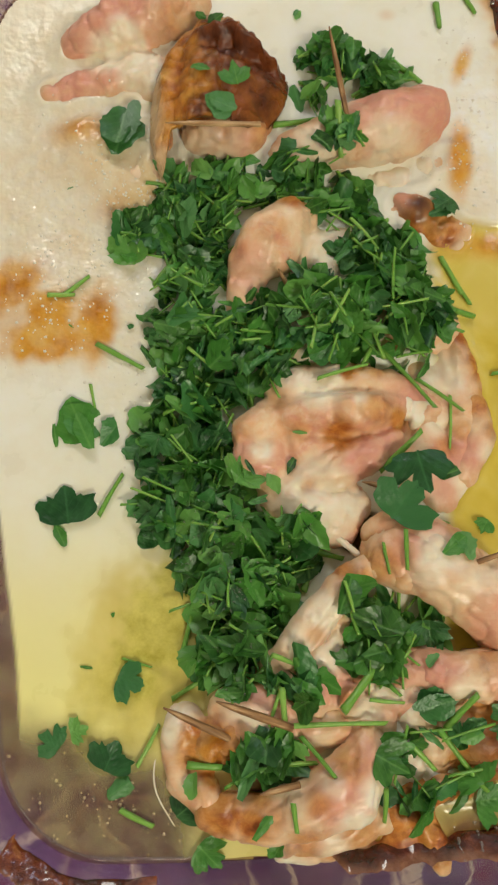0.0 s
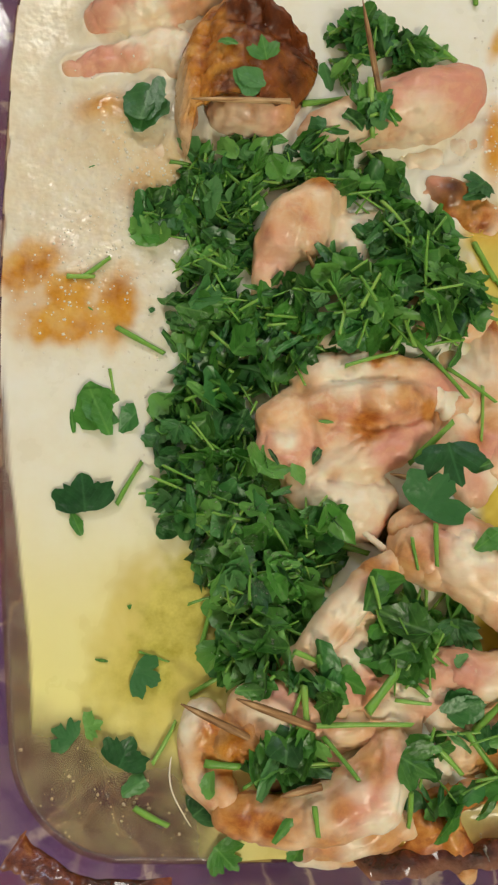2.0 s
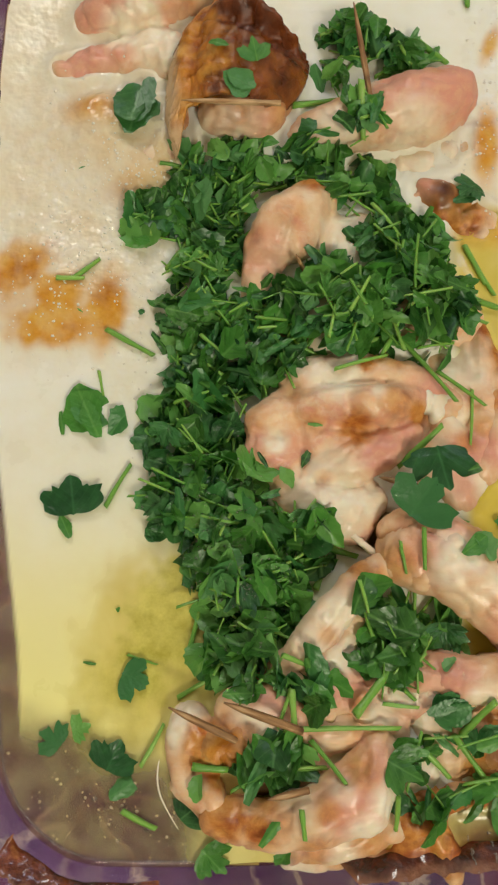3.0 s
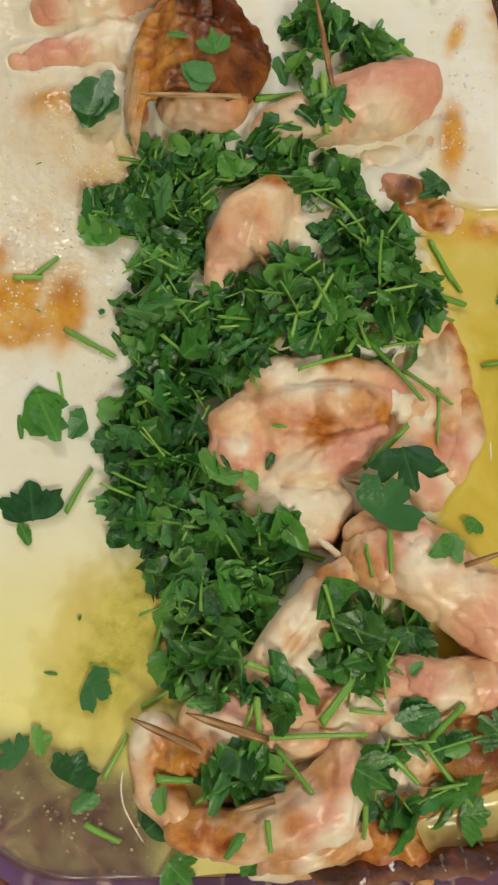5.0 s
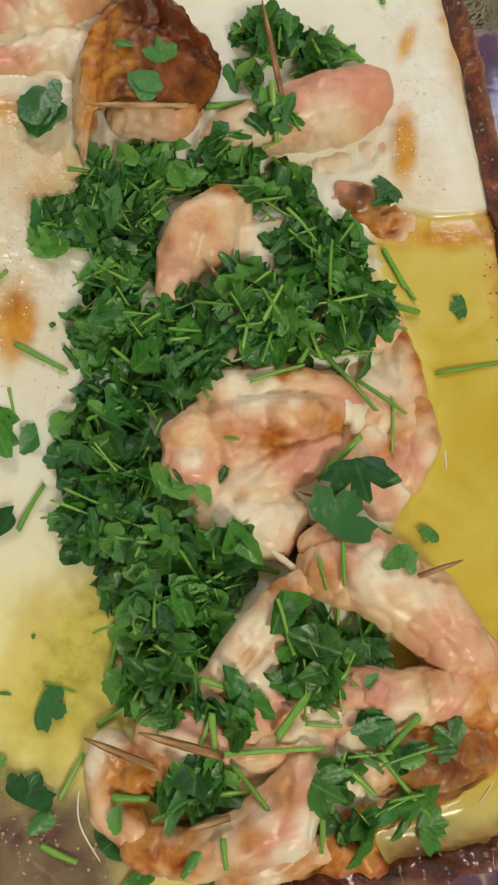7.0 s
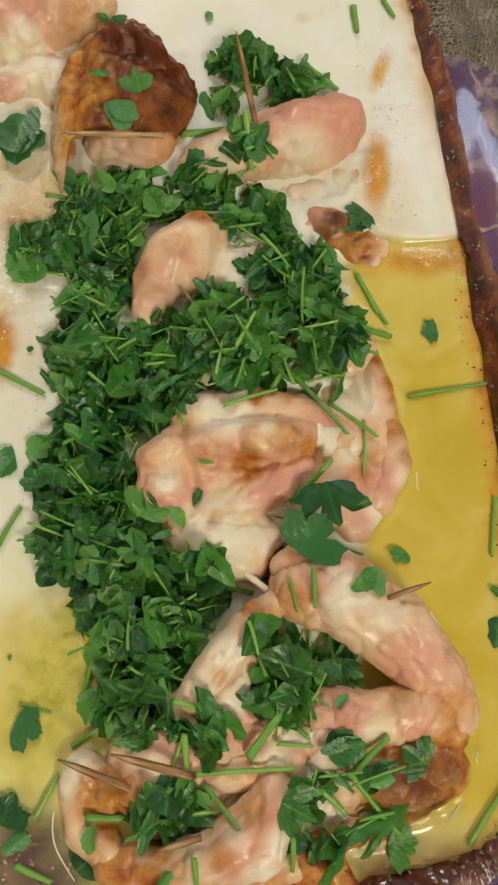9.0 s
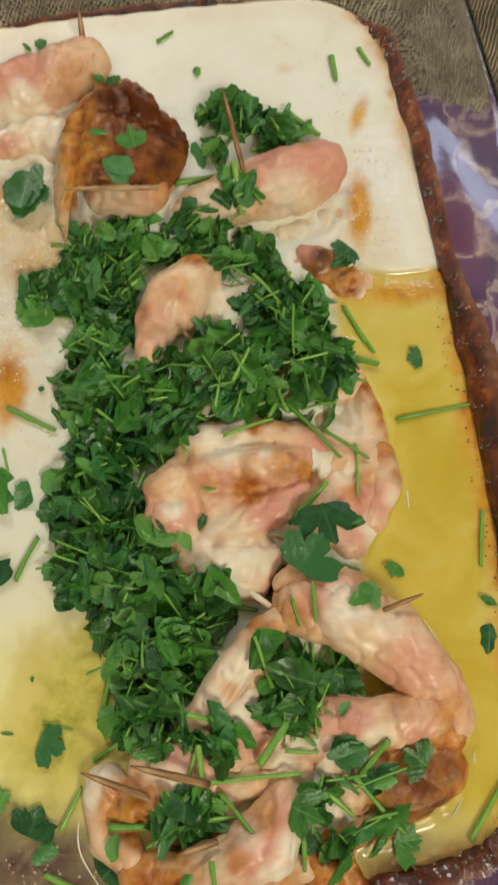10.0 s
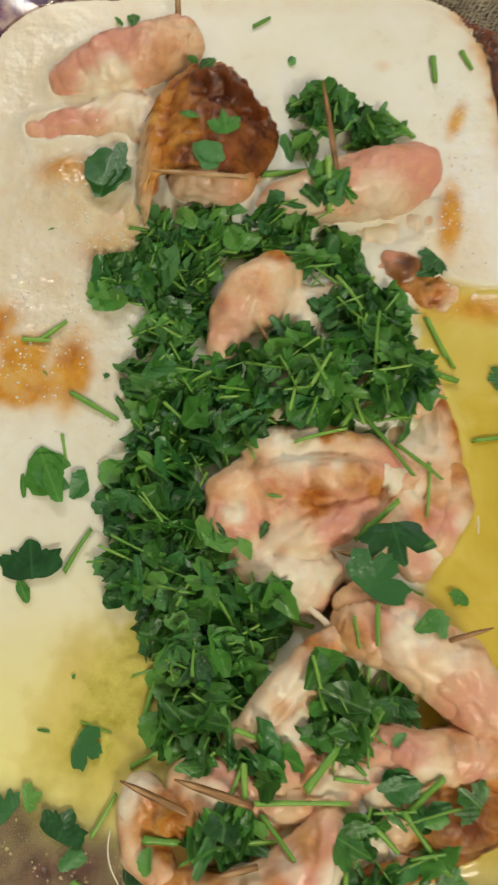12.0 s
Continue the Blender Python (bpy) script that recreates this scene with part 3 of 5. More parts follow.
def crisp_skin(roll):
    """A thick sheet of roasted skin folded over the roll: a dark crease across its top, a curled pale lip down one side."""
    nu, nv = 76, 64
    top, faces, masks = [], [], []
    for j in range(nv + 1):
        for i in range(nu + 1):
            u, v = -1 + 2 * i / nu, j / nv
            rag = 1.6 * noise.noise((u * 5, v * 5, 4.0)) + 0.9 * noise.noise((u * 13, v * 13, 6.0))
            y0 = 175.5 - 15 * float(smooth(-0.70, -0.90, u)) + 5 * float(smooth(0.5, 1.0, u)) + 1.3 * noise.noise((u * 6, 0.3, 2.0))
            y1 = 227 - 8 * u * u - 2 * u + 2.6 * noise.noise((u * 4, 3.3, 1.0))
            lo, hi = -35 - 20 * v + 22 * v * v, 4 + 38 * v - 36 * v * v
            x = lo + (hi - lo) * (u + 1) / 2 + rag
            y = y0 + (y1 - y0) * v + 0.8 * rag
            crease = v - 0.72 + 0.10 * u + 0.04 * noise.noise((u * 3, 1.0, 8.0))
            along = float(smooth(-0.45, 0.05, u) * (1 - smooth(0.72, 0.95, u)))
            z = 47 + 17 * (1 - abs(u) ** 2.6) - 11 * v ** 3 - 1.5 * (1 - v) ** 3
            z += 6.5 * along * math.exp(-(crease / 0.055) ** 2) - 2.5 * along * math.exp(-((crease + 0.12) / 0.05) ** 2)
            z += 3.2 * math.exp(-((u + 0.84) / 0.09) ** 2) * (1 - v ** 2) - 2.2 * math.exp(-((u + 0.60 - 0.1 * v) / 0.10) ** 2)
            z += 1.8 * noise.noise((x / 9, y / 9, 1.0)) + 1.0 * noise.noise((x / 4, y / 4, 5.0)) - 1.3 * math.exp(-(noise.noise((x / 12, y / 7, 3.0)) / 0.07) ** 2)
            top.append(Vector((x, y, z)))
            nz = 0.5 * noise.noise((x / 8, y / 8, 9.0)) + 0.35 * noise.noise((x / 3, y / 3, 2.0))
            heat = float(smooth(-0.62, 0.05, u + 0.7 * nz)) * (0.38 + 0.62 * math.exp(-((v - 0.74 + 0.2 * (u - 0.3)) / 0.20) ** 2) + 0.4 * nz) + 0.45 * along * math.exp(-((crease + 0.02) / 0.07) ** 2)
            heat *= 2.0
            heat *= 1 - 0.75 * float(smooth(0.92, 1.0, v + 0.12 * nz))
            burnt = math.exp(-((x + 37) ** 2 + (y - 205) ** 2) / 8)
            lip = float(smooth(-0.76, -0.90, u + 0.12 * nz))
            masks.append((float(np.clip(0.75 * lip + 0.5 * smooth(0.86, 1.0, v + 0.2 * nz) * (1 - smooth(-0.2, 0.4, u)), 0, 1)), float(np.clip(max(heat * (1 - lip), burnt), 0, 1))))
    w, half = nu + 1, len(top)
    verts = [p * MM for p in top] + [(p - Vector((0, 0, 1.4))) * MM for p in top]
    for j in range(nv):
        for i in range(nu):
            a = j * w + i
            faces.append((a, a + 1, a + w + 1, a + w))
            faces.append((half + a, half + a + w, half + a + w + 1, half + a + 1))
    ring = list(range(nu)) + [j * w + nu for j in range(nv)] + [nv * w + nu - i for i in range(nu)] + [(nv - j) * w for j in range(nv)]
    for a, b in zip(ring, ring[1:] + ring[:1]):
        faces.append((b, a, a + half, b + half))
    me = mesh_of("skin", verts, faces, SKIN)
    for key, values in (("pale", [m[0] for m in masks] * 2), ("scorch", [m[1] for m in masks] * 2)):
        put_attr(me, key, values)
    SUPPORTS.append(part("skin", me, roll, "crisp roasted skin, golden to dark brown"))


def skin_flap(roll, x0, y0, rx, ry, turn, scorch, pale, seed, lift=0.5, thick=1.1):
    """A browned flap of skin draped over the meat, with a ragged, slightly raised edge."""
    tree = BVHTree.FromPolygons([v.co for v in roll.data.vertices], [tuple(q.vertices) for q in roll.data.polygons])
    rings, n = 12, 56
    ca, sa = math.cos(radians(turn)), math.sin(radians(turn))
    top, masks = [], []
    for k in range(rings + 1):
        f = k / rings
        for i in range(n):
            a = 2 * math.pi * i / n
            edge = 1 + 0.24 * noise.noise((2.2 * math.cos(a) + seed, 2.2 * math.sin(a), 1.0)) + 0.12 * noise.noise((6 * math.cos(a), 6 * math.sin(a) + seed, 2.0))
            u, v = rx * f * edge * math.cos(a), ry * f * edge * math.sin(a)
            x, y = x0 + u * ca - v * sa, y0 + u * sa + v * ca
            hit = tree.ray_cast(Vector((x * MM, y * MM, 0.15)), Vector((0, 0, -1)))[0]
            z = hit.z / MM if hit is not None else LEVEL - 1.5
            z = max(z, LEVEL - 1.0) + lift * (1 - f ** 6) - 0.9 * f ** 8 + 0.5 * noise.noise((x / 4, y / 4, seed))
            top.append(Vector((x, y, z)))
            nz = 0.5 * noise.noise((x / 5, y / 5, seed + 4.0)) + 0.3 * noise.noise((x / 2, y / 2, seed))
            masks.append((float(np.clip(pale + 0.5 * f * f + 0.6 * nz - 0.1, 0, 1)), float(np.clip(scorch * (1 - 0.7 * f * f) + 0.8 * scorch * nz, 0, 1))))
    half = len(top)
    verts = [p * MM for p in top] + [(p - Vector((0, 0, thick))) * MM for p in top]
    faces = []
    for k in range(rings):
        for i in range(n):
            j = (i + 1) % n
            a, b, c, d = k * n + i, k * n + j, (k + 1) * n + j, (k + 1) * n + i
            faces.append((a, d, c, b))
            faces.append((half + a, half + b, half + c, half + d))
    for i in range(n):
        j = (i + 1) % n
        faces.append((rings * n + i, half + rings * n + i, half + rings * n + j, rings * n + j))
    me = mesh_of("skin", verts, faces, SKIN)
    put_attr(me, "pale", [m[0] for m in masks] * 2)
    put_attr(me, "scorch", [m[1] for m in masks] * 2)
    SUPPORTS.append(part("skin", me, roll, "golden browned flap of chicken skin"))


BROWNED = chicken("chicken_roll", "chicken roll wrapped in crisp browned skin, pinned with a toothpick",
        [[(-26, 198, 38, 11), (-13, 203, 40, 14), (0, 202, 38, 13)], [(-35, 184, 36, 7), (-34, 168, 36, 7)], [(-18, 181, 43, 10), (-4, 181, 43, 10)], [(4, 197, 38, 8), (2, 186, 38, 8)]],
        brown=[(-10, 206, 27, 1.0), (-34, 192, 9, 0.7), (-36, 180, 7, 0.6), (4, 180, 7, 0.5)], char=[(2, 212, 11, 0.75), (6, 201, 9, 0.7), (-6, 207, 10, 0.55), (-34, 198, 3.5, 0.95)],
        white=[(-14, 177, 11, 0.45), (-24, 173, 8, 0.5), (-34, 170, 7, 0.5)], pink=[(-4, 176, 9, 0.4)], lumps=1.2, fold=0.6, seed=5)
crisp_skin(BROWNED)
chicken("chicken_roll", "smooth pink finger-shaped chicken roll with a toothpick through it",
        [[(12, 173, 40, 8), (28, 176, 44, 11), (42, 179, 46, 13), (54, 182, 46, 14), (65, 188, 45, 12)]],
        pink=[(66, 190, 14, 0.95), (50, 187, 13, 0.8), (40, 180, 8, 0.5)], brown=[(22, 184, 6, 0.35), (58, 192, 4, 0.3)], white=[(20, 172, 9, 0.5), (50, 172, 9, 0.35)], lumps=1.3, fold=0.7, seed=8)
chicken("chicken_piece", "tan chicken piece just breaking the surface of the cream",
        [[(-66, 184, 31, 8), (-54, 176, 32, 9), (-40, 166, 33, 10), (-28, 158, 32, 10)], [(-66, 172, 29, 9), (-50, 160, 29, 10)]],
        brown=[(-66, 184, 10, 0.7), (-52, 160, 7, 0.4), (-36, 162, 6, 0.3)], white=[(-48, 168, 14, 0.4)], pink=[(-58, 178, 7, 0.35)], lumps=1.4, seed=33)
chicken("chicken_piece", "pale chicken piece half sunk in sauce",
        [[(42, 164, 30, 10), (58, 165, 30, 11), (72, 172, 30, 10)]], white=[(60, 168, 22, 0.9)], brown=[(76, 170, 7, 0.5)], lumps=2.4, fold=1.4, seed=9, blend=4)
chicken("chicken_piece", "browned scrap of chicken skin beside the parsley",
        [[(57, 154, 34, 8), (65, 150, 36, 8), (70, 143, 34, 8)], [(66, 150, 34, 9), (76, 141, 32, 9)]], brown=[(68, 146, 12, 1.0)], char=[(63, 150, 6, 0.6), (70, 143, 4, 0.3)], pink=[(60, 154, 7, 0.9)], lumps=2.2, fold=1.6, seed=19, blend=3)
chicken("chicken_roll", "small rounded peach chicken roll half covered with parsley",
        [[(-1, 127, 45, 9), (4, 136, 47, 10), (13, 143, 46, 9), (18, 145, 43, 7)], [(-2, 122, 43, 8), (-5, 110, 41, 6)], [(8, 130, 44, 9), (14, 135, 44, 8)], [(27, 126, 37, 9), (33, 137, 37, 8), (20, 132, 38, 10)]],
        brown=[(15, 150, 6, 0.8), (8, 150, 3, 0.5), (6, 134, 5, 0.25), (-6, 128, 4, 0.3)], pink=[(-2, 122, 9, 0.4)], white=[(30, 130, 11, 1.0)], lumps=0.8, fold=0.3, seed=11, grooves=[(-8, 118, 6, 121, 1.6, 1.8), (20, 122, 21, 146, 2.5, 2.0)])
chicken("chicken_roll", "chicken roll buried under chopped parsley",
        [[(22, 102, 34, 16), (46, 106, 36, 16), (64, 104, 34, 14)], [(8, 98, 34, 12), (22, 92, 34, 14)]],
        brown=[(54, 96, 7, 0.4)], white=[(32, 88, 18, 0.85)], lumps=1.2, seed=13)
LARGE = chicken("chicken_roll", "large knobbly chicken roll with a golden ridge and a white belly",
        [[(8, 56, 38, 13), (28, 58, 38, 13), (46, 64, 37, 12)], [(9, 42, 41, 9), (18, 36, 42, 11), (27, 33, 41, 11), (34, 38, 40, 8)], [(12, 78, 43, 9), (28, 80, 45, 9), (46, 78, 45, 8)], [(52, 76, 41, 9), (60, 71, 40, 8)],
         [(14, 68, 48, 6.5), (24, 69, 50, 7), (33, 68, 52, 7.5), (42, 69, 52, 7), (49, 70, 48, 5.5)], [(19, 46, 46, 6.5), (27, 48, 48, 7), (37, 52, 49, 7), (47, 58, 47, 6)], [(-1, 62, 44, 7.5), (5, 67, 45, 7)], [(0, 54, 44, 8), (6, 49, 43, 8)]],
        brown=[(33, 82, 3, 1.0), (37, 86, 3, 0.8), (43, 83, 4, 0.5), (20, 89, 6, 0.4), (29, 59, 6, 0.75), (42, 68, 6, 0.5), (50, 65, 4, 0.8), (16, 62, 4, 0.35), (19, 43, 3, 0.4), (-5, 62, 4, 0.35), (8, 32, 4, 0.3), (10, 72, 4, 0.3)],
        pink=[(56, 76, 8, 0.7), (37, 52, 8, 0.8), (46, 58, 6, 0.6), (-4, 54, 6, 0.5), (10, 54, 5, 0.4)],
        # the white spot at (3, 55) is a highlight painted on the left knob
        white=[(20, 34, 13, 1.0), (33, 36, 6, 0.7), (22, 80, 10, 1.0), (3, 55, 4, 0.9), (36, 71, 3, 0.5), (22, 51, 4, 0.4)], lumps=1.1, fold=0.6, seed=15, blend=3,
        grooves=[(33, 86, 32, 77, 1.2, 1.2), (14, 60, 34, 59, 1.6, 2.2), (34, 59, 48, 64, 1.4, 1.8), (9, 64, 14, 50, 2.4, 1.8), (12, 41, 34, 43, 2.2, 1.8), (-4, 59, 7, 57, 2.2, 1.3), (12, 74, 48, 75, 1.8, 1.3), (26, 72, 28, 62, 1.2, 1.2)])
chicken("meat_fold", "torn white strip of fat",
        [[(46, 82, 45, 3), (50, 77, 47, 3.6), (53, 72, 47, 4), (58, 67, 45, 4)], [(53, 72, 46, 4), (61, 71, 43, 4.5)]],
        white=[(52, 74, 16, 1.0)], pink=[(62, 71, 4, 0.4)], lumps=2.0, fold=1.6, seed=43, blend=2, parent=LARGE)
chicken("meat_fold", "thin white string of sinew over the dark gap",
        [[(24, 28, 45, 1.3), (29, 25, 47, 1.3), (35, 20, 47, 1.4)]], white=[(30, 24, 12, 1.0)], lumps=0.3, fold=0.0, seed=46, blend=2, parent=LARGE)
EDGE = chicken("chicken_piece", "tan chicken edge sloping into the yellow oil",
        [[(69, 108, 30, 11), (71, 94, 30, 13), (74, 80, 30, 14), (76, 66, 30, 14), (72, 52, 31, 12), (66, 41, 34, 9)], [(60, 86, 34, 10), (63, 72, 36, 10), (60, 58, 36, 10), (58, 48, 37, 9)]],
        brown=[(80, 102, 10, 0.9), (84, 90, 8, 0.8), (86, 76, 6, 0.6), (74, 64, 4, 0.4), (72, 112, 9, 0.7), (68, 58, 4, 0.4)], white=[(68, 84, 8, 0.9), (76, 46, 6, 0.7), (64, 66, 5, 0.6)], pink=[(70, 54, 9, 0.8), (66, 44, 7, 0.5)], lumps=1.0, fold=0.7, seed=17, blend=9,
        grooves=[(70, 108, 72, 78, 1.6, 1.6), (62, 70, 74, 58, 1.4, 1.4), (82, 74, 72, 46, 1.0, 1.3)])
chicken("meat_fold", "rounded knob of meat at the oil's edge",
        [[(78, 72, 36, 8), (80, 62, 36, 8), (74, 50, 36, 7)]], brown=[(80, 74, 7, 0.6), (84, 64, 4, 0.4)], pink=[(76, 56, 7, 0.7)], white=[(82, 56, 4, 0.5)], lumps=0.9, fold=0.5, seed=18, blend=7, parent=EDGE)
CURVED = chicken("chicken_roll", "long curved pink chicken roll lying against the oil",
        [[(46, 20, 47, 11), (58, 18, 50, 13), (74, 8, 49, 13), (88, -8, 44, 12), (93, -20, 40, 10)]],
        pink=[(54, 22, 11, 0.6), (80, -2, 12, 0.5), (90, -14, 8, 0.4)], brown=[(40, 16, 7, 0.45), (92, -16, 7, 0.4), (70, 22, 5, 0.25)], white=[(60, 20, 7, 0.8), (56, 14, 5, 0.6), (74, 12, 5, 0.4)], lumps=1.3, fold=0.8, seed=21,
        grooves=[(44, 30, 50, 12, 1.4, 1.4), (52, 27, 66, 14, 0.9, 1.2), (66, 22, 84, -4, 0.9, 1.4), (58, 12, 74, 0, 1.0, 1.4)])
chicken("meat_fold", "wrinkled rosy flap at the head of the curved roll",
        [[(44, 27, 47, 8), (54, 26, 51, 9), (64, 21, 52, 8)], [(44, 18, 47, 8), (50, 14, 49, 7)]],
        pink=[(56, 24, 9, 0.6), (46, 28, 6, 0.4)], white=[(58, 20, 6, 0.9), (52, 16, 4, 0.5)], brown=[(40, 22, 5, 0.6), (66, 26, 4, 0.3), (46, 12, 4, 0.4)], lumps=1.6, fold=1.0, seed=22, blend=7, parent=CURVED, grooves=[(50, 32, 54, 14, 1.2, 1.2), (58, 30, 62, 14, 1.0, 1.2)])
chicken("meat_fold", "pale cap of fat at the curved roll's tip",
        [[(93, -18, 40, 6), (97, -23, 38, 5)]], white=[(95, -20, 9, 1.0)], lumps=1.0, fold=0.4, seed=24, blend=5, parent=CURVED)
FOLDED = chicken("chicken_roll", "folded chicken piece with reddish browned skin",
        [[(52, -18, 42, 10), (66, -20, 44, 10), (80, -18, 44, 10), (92, -24, 40, 9)], [(66, -34, 38, 10), (78, -42, 38, 11), (90, -36, 37, 10)], [(68, -28, 36, 12), (82, -28, 36, 12)], [(54, -30, 38, 10), (60, -44, 36, 8)]],
        brown=[(84, -36, 17, 1.0), (74, -46, 12, 1.0), (94, -30, 8, 0.7)], char=[(84, -44, 9, 0.5), (72, -48, 7, 0.45)], pink=[(54, -20, 9, 0.4)], white=[(96, -20, 7, 0.8), (48, -30, 7, 0.7)], lumps=1.5, fold=1.0, seed=23)
FIBROUS = chicken("chicken_roll", "pale fibrous chicken with torn edges",
        [[(28, -2, 42, 7), (24, -12, 43, 7.5), (27, -20, 43, 7.5), (20, -28, 44, 7)], [(36, -20, 42, 8), (45, -25, 42, 8), (54, -22, 42, 8)], [(8, -24, 42, 8), (0, -26, 42, 8)], [(30, -30, 42, 7), (40, -32, 42, 7)]],
        white=[(24, -12, 6, 0.9), (44, -22, 6, 0.8), (54, -20, 6, 0.6), (36, -30, 5, 0.5)], brown=[(14, -28, 5, 0.3), (30, -26, 4, 0.4)], pink=[(26, -22, 8, 0.7), (48, -28, 7, 0.5), (4, -24, 7, 0.4)], lumps=1.8, fold=1.6, seed=25, blend=4)
chicken("meat_fold", "long cream coloured strip of meat with a reddish torn edge",
        [[(38, 16, 47, 5), (31, 11, 50, 5.5), (24, 3, 50, 6), (17, -7, 49, 6.5), (10, -16, 46, 6.5), (4, -22, 43, 6)]],
        white=[(24, 2, 9, 0.6), (15, -8, 7, 0.5)], brown=[(30, 14, 4, 0.6), (35, 12, 4, 0.5), (20, -6, 3, 0.4)], pink=[(30, 4, 4, 0.5), (22, -8, 4, 0.4)], lumps=1.5, fold=1.0, seed=26, blend=4, parent=FIBROUS,
        grooves=[(34, 14, 12, -16, 1.4, 1.0), (28, 3, 16, -12, 1.0, 0.8)])
BROAD = chicken("chicken_roll", "broad pale chicken roll with golden brown patches and stringy edge",
        [[(-23, -34, 42, 6.5), (-25, -43, 40, 5.5), (-23, -52, 40, 5.5), (-15, -57, 41, 7)], [(-16, -42, 38, 8), (-6, -38, 40, 9), (4, -32, 42, 9), (14, -35, 42, 9), (26, -34, 42, 8)], [(-8, -29, 43, 7), (4, -27, 45, 7), (14, -30, 44, 7)], [(0, -48, 37, 9), (14, -46, 38, 9)], [(10, -69, 39, 7), (26, -67, 39, 7), (40, -62, 38, 7)]],
        brown=[(-15, -42, 9, 1.0), (-12, -48, 6, 0.9), (-6, -37, 5, 0.5), (14, -71, 8, 0.5), (34, -68, 6, 0.5)], char=[(2, -53, 4, 0.3)],
        pink=[(2, -27, 8, 0.6), (14, -32, 7, 0.4)], white=[(-24, -35, 7, 1.0), (-2, -33, 7, 0.7), (8, -72, 7, 0.8), (26, -71, 7, 0.6)], lumps=1.2, fold=0.8, seed=27, grooves=[(-20, -34, -8, -31, 1.4, 1.4), (-18, -50, 0, -42, 1.5, 2.0)])
chicken("meat_fold", "rounded arm of pale pink meat curling round the roll's near edge",
        [[(-13, -61, 42, 7), (-3, -62, 45, 7.5), (8, -61, 47, 8.5), (19, -58, 48, 10), (29, -53, 48, 11.5), (35, -45, 47, 9), (36, -38, 45, 7)]],
        brown=[(-11, -60, 8, 0.8), (0, -63, 6, 0.7), (6, -60, 5, 0.4), (20, -56, 4, 0.5), (16, -66, 6, 0.5), (30, -44, 5, 0.45), (2, -55, 4, 0.6)], pink=[(27, -55, 9, 0.7), (34, -44, 7, 0.5)], white=[(39, -53, 6, 1.0), (34, -64, 8, 0.8), (24, -50, 4, 0.4)], lumps=1.2, fold=0.8, seed=47, blend=6, parent=BROAD,
        grooves=[(12, -56, 32, -42, 1.0, 1.4), (16, -64, 36, -54, 0.9, 1.3)])
chicken("chicken_piece", "greyish white lump of fat between the rolls",
        [[(45, -41, 40, 6.5), (50, -46, 40, 6.5), (48, -52, 38, 6)]], white=[(48, -46, 14, 1.0)], lumps=1.2, fold=0.8, seed=51)
chicken("meat_fold", "peach coloured roll of meat lying over the browned skin",
        [[(54, -17, 45, 7), (62, -19, 47, 8), (74, -19, 48, 9), (86, -17, 46, 9), (95, -16, 43, 7)]],
        brown=[(92, -18, 7, 0.6), (74, -14, 5, 0.35)], pink=[(58, -18, 7, 0.7), (80, -21, 6, 0.4)], white=[(66, -25, 5, 0.6)], lumps=1.3, fold=1.0, seed=49, blend=6, parent=FOLDED)
chicken("chicken_skin", "orange browned chicken skin stretched towards the near wall",
        [[(42, -60, 38, 6), (52, -63, 39, 6.5), (58, -70, 38, 5), (60, -78, 36, 4)], [(48, -56, 38, 6), (60, -55, 37, 6), (70, -53, 36, 6)], [(50, -66, 37, 6), (44, -72, 36, 5), (30, -74, 35, 5), (10, -75, 35, 5)]],
        brown=[(54, -64, 16, 1.0), (66, -54, 7, 0.7), (44, -72, 8, 0.7), (26, -74, 6, 0.4)], white=[(12, -75, 8, 0.8), (32, -75, 5, 0.6)], lumps=1.4, fold=1.2, seed=29, grooves=[(46, -58, 56, -76, 1.2, 1.2), (52, -58, 60, -72, 1.0, 1.0)])
skin_flap(FOLDED, 82, -38, 15, 9, 22, 0.75, 0.0, 11.0)
skin_flap(BROAD, -11, -41, 9, 8, -20, 0.12, 0.05, 13.0)


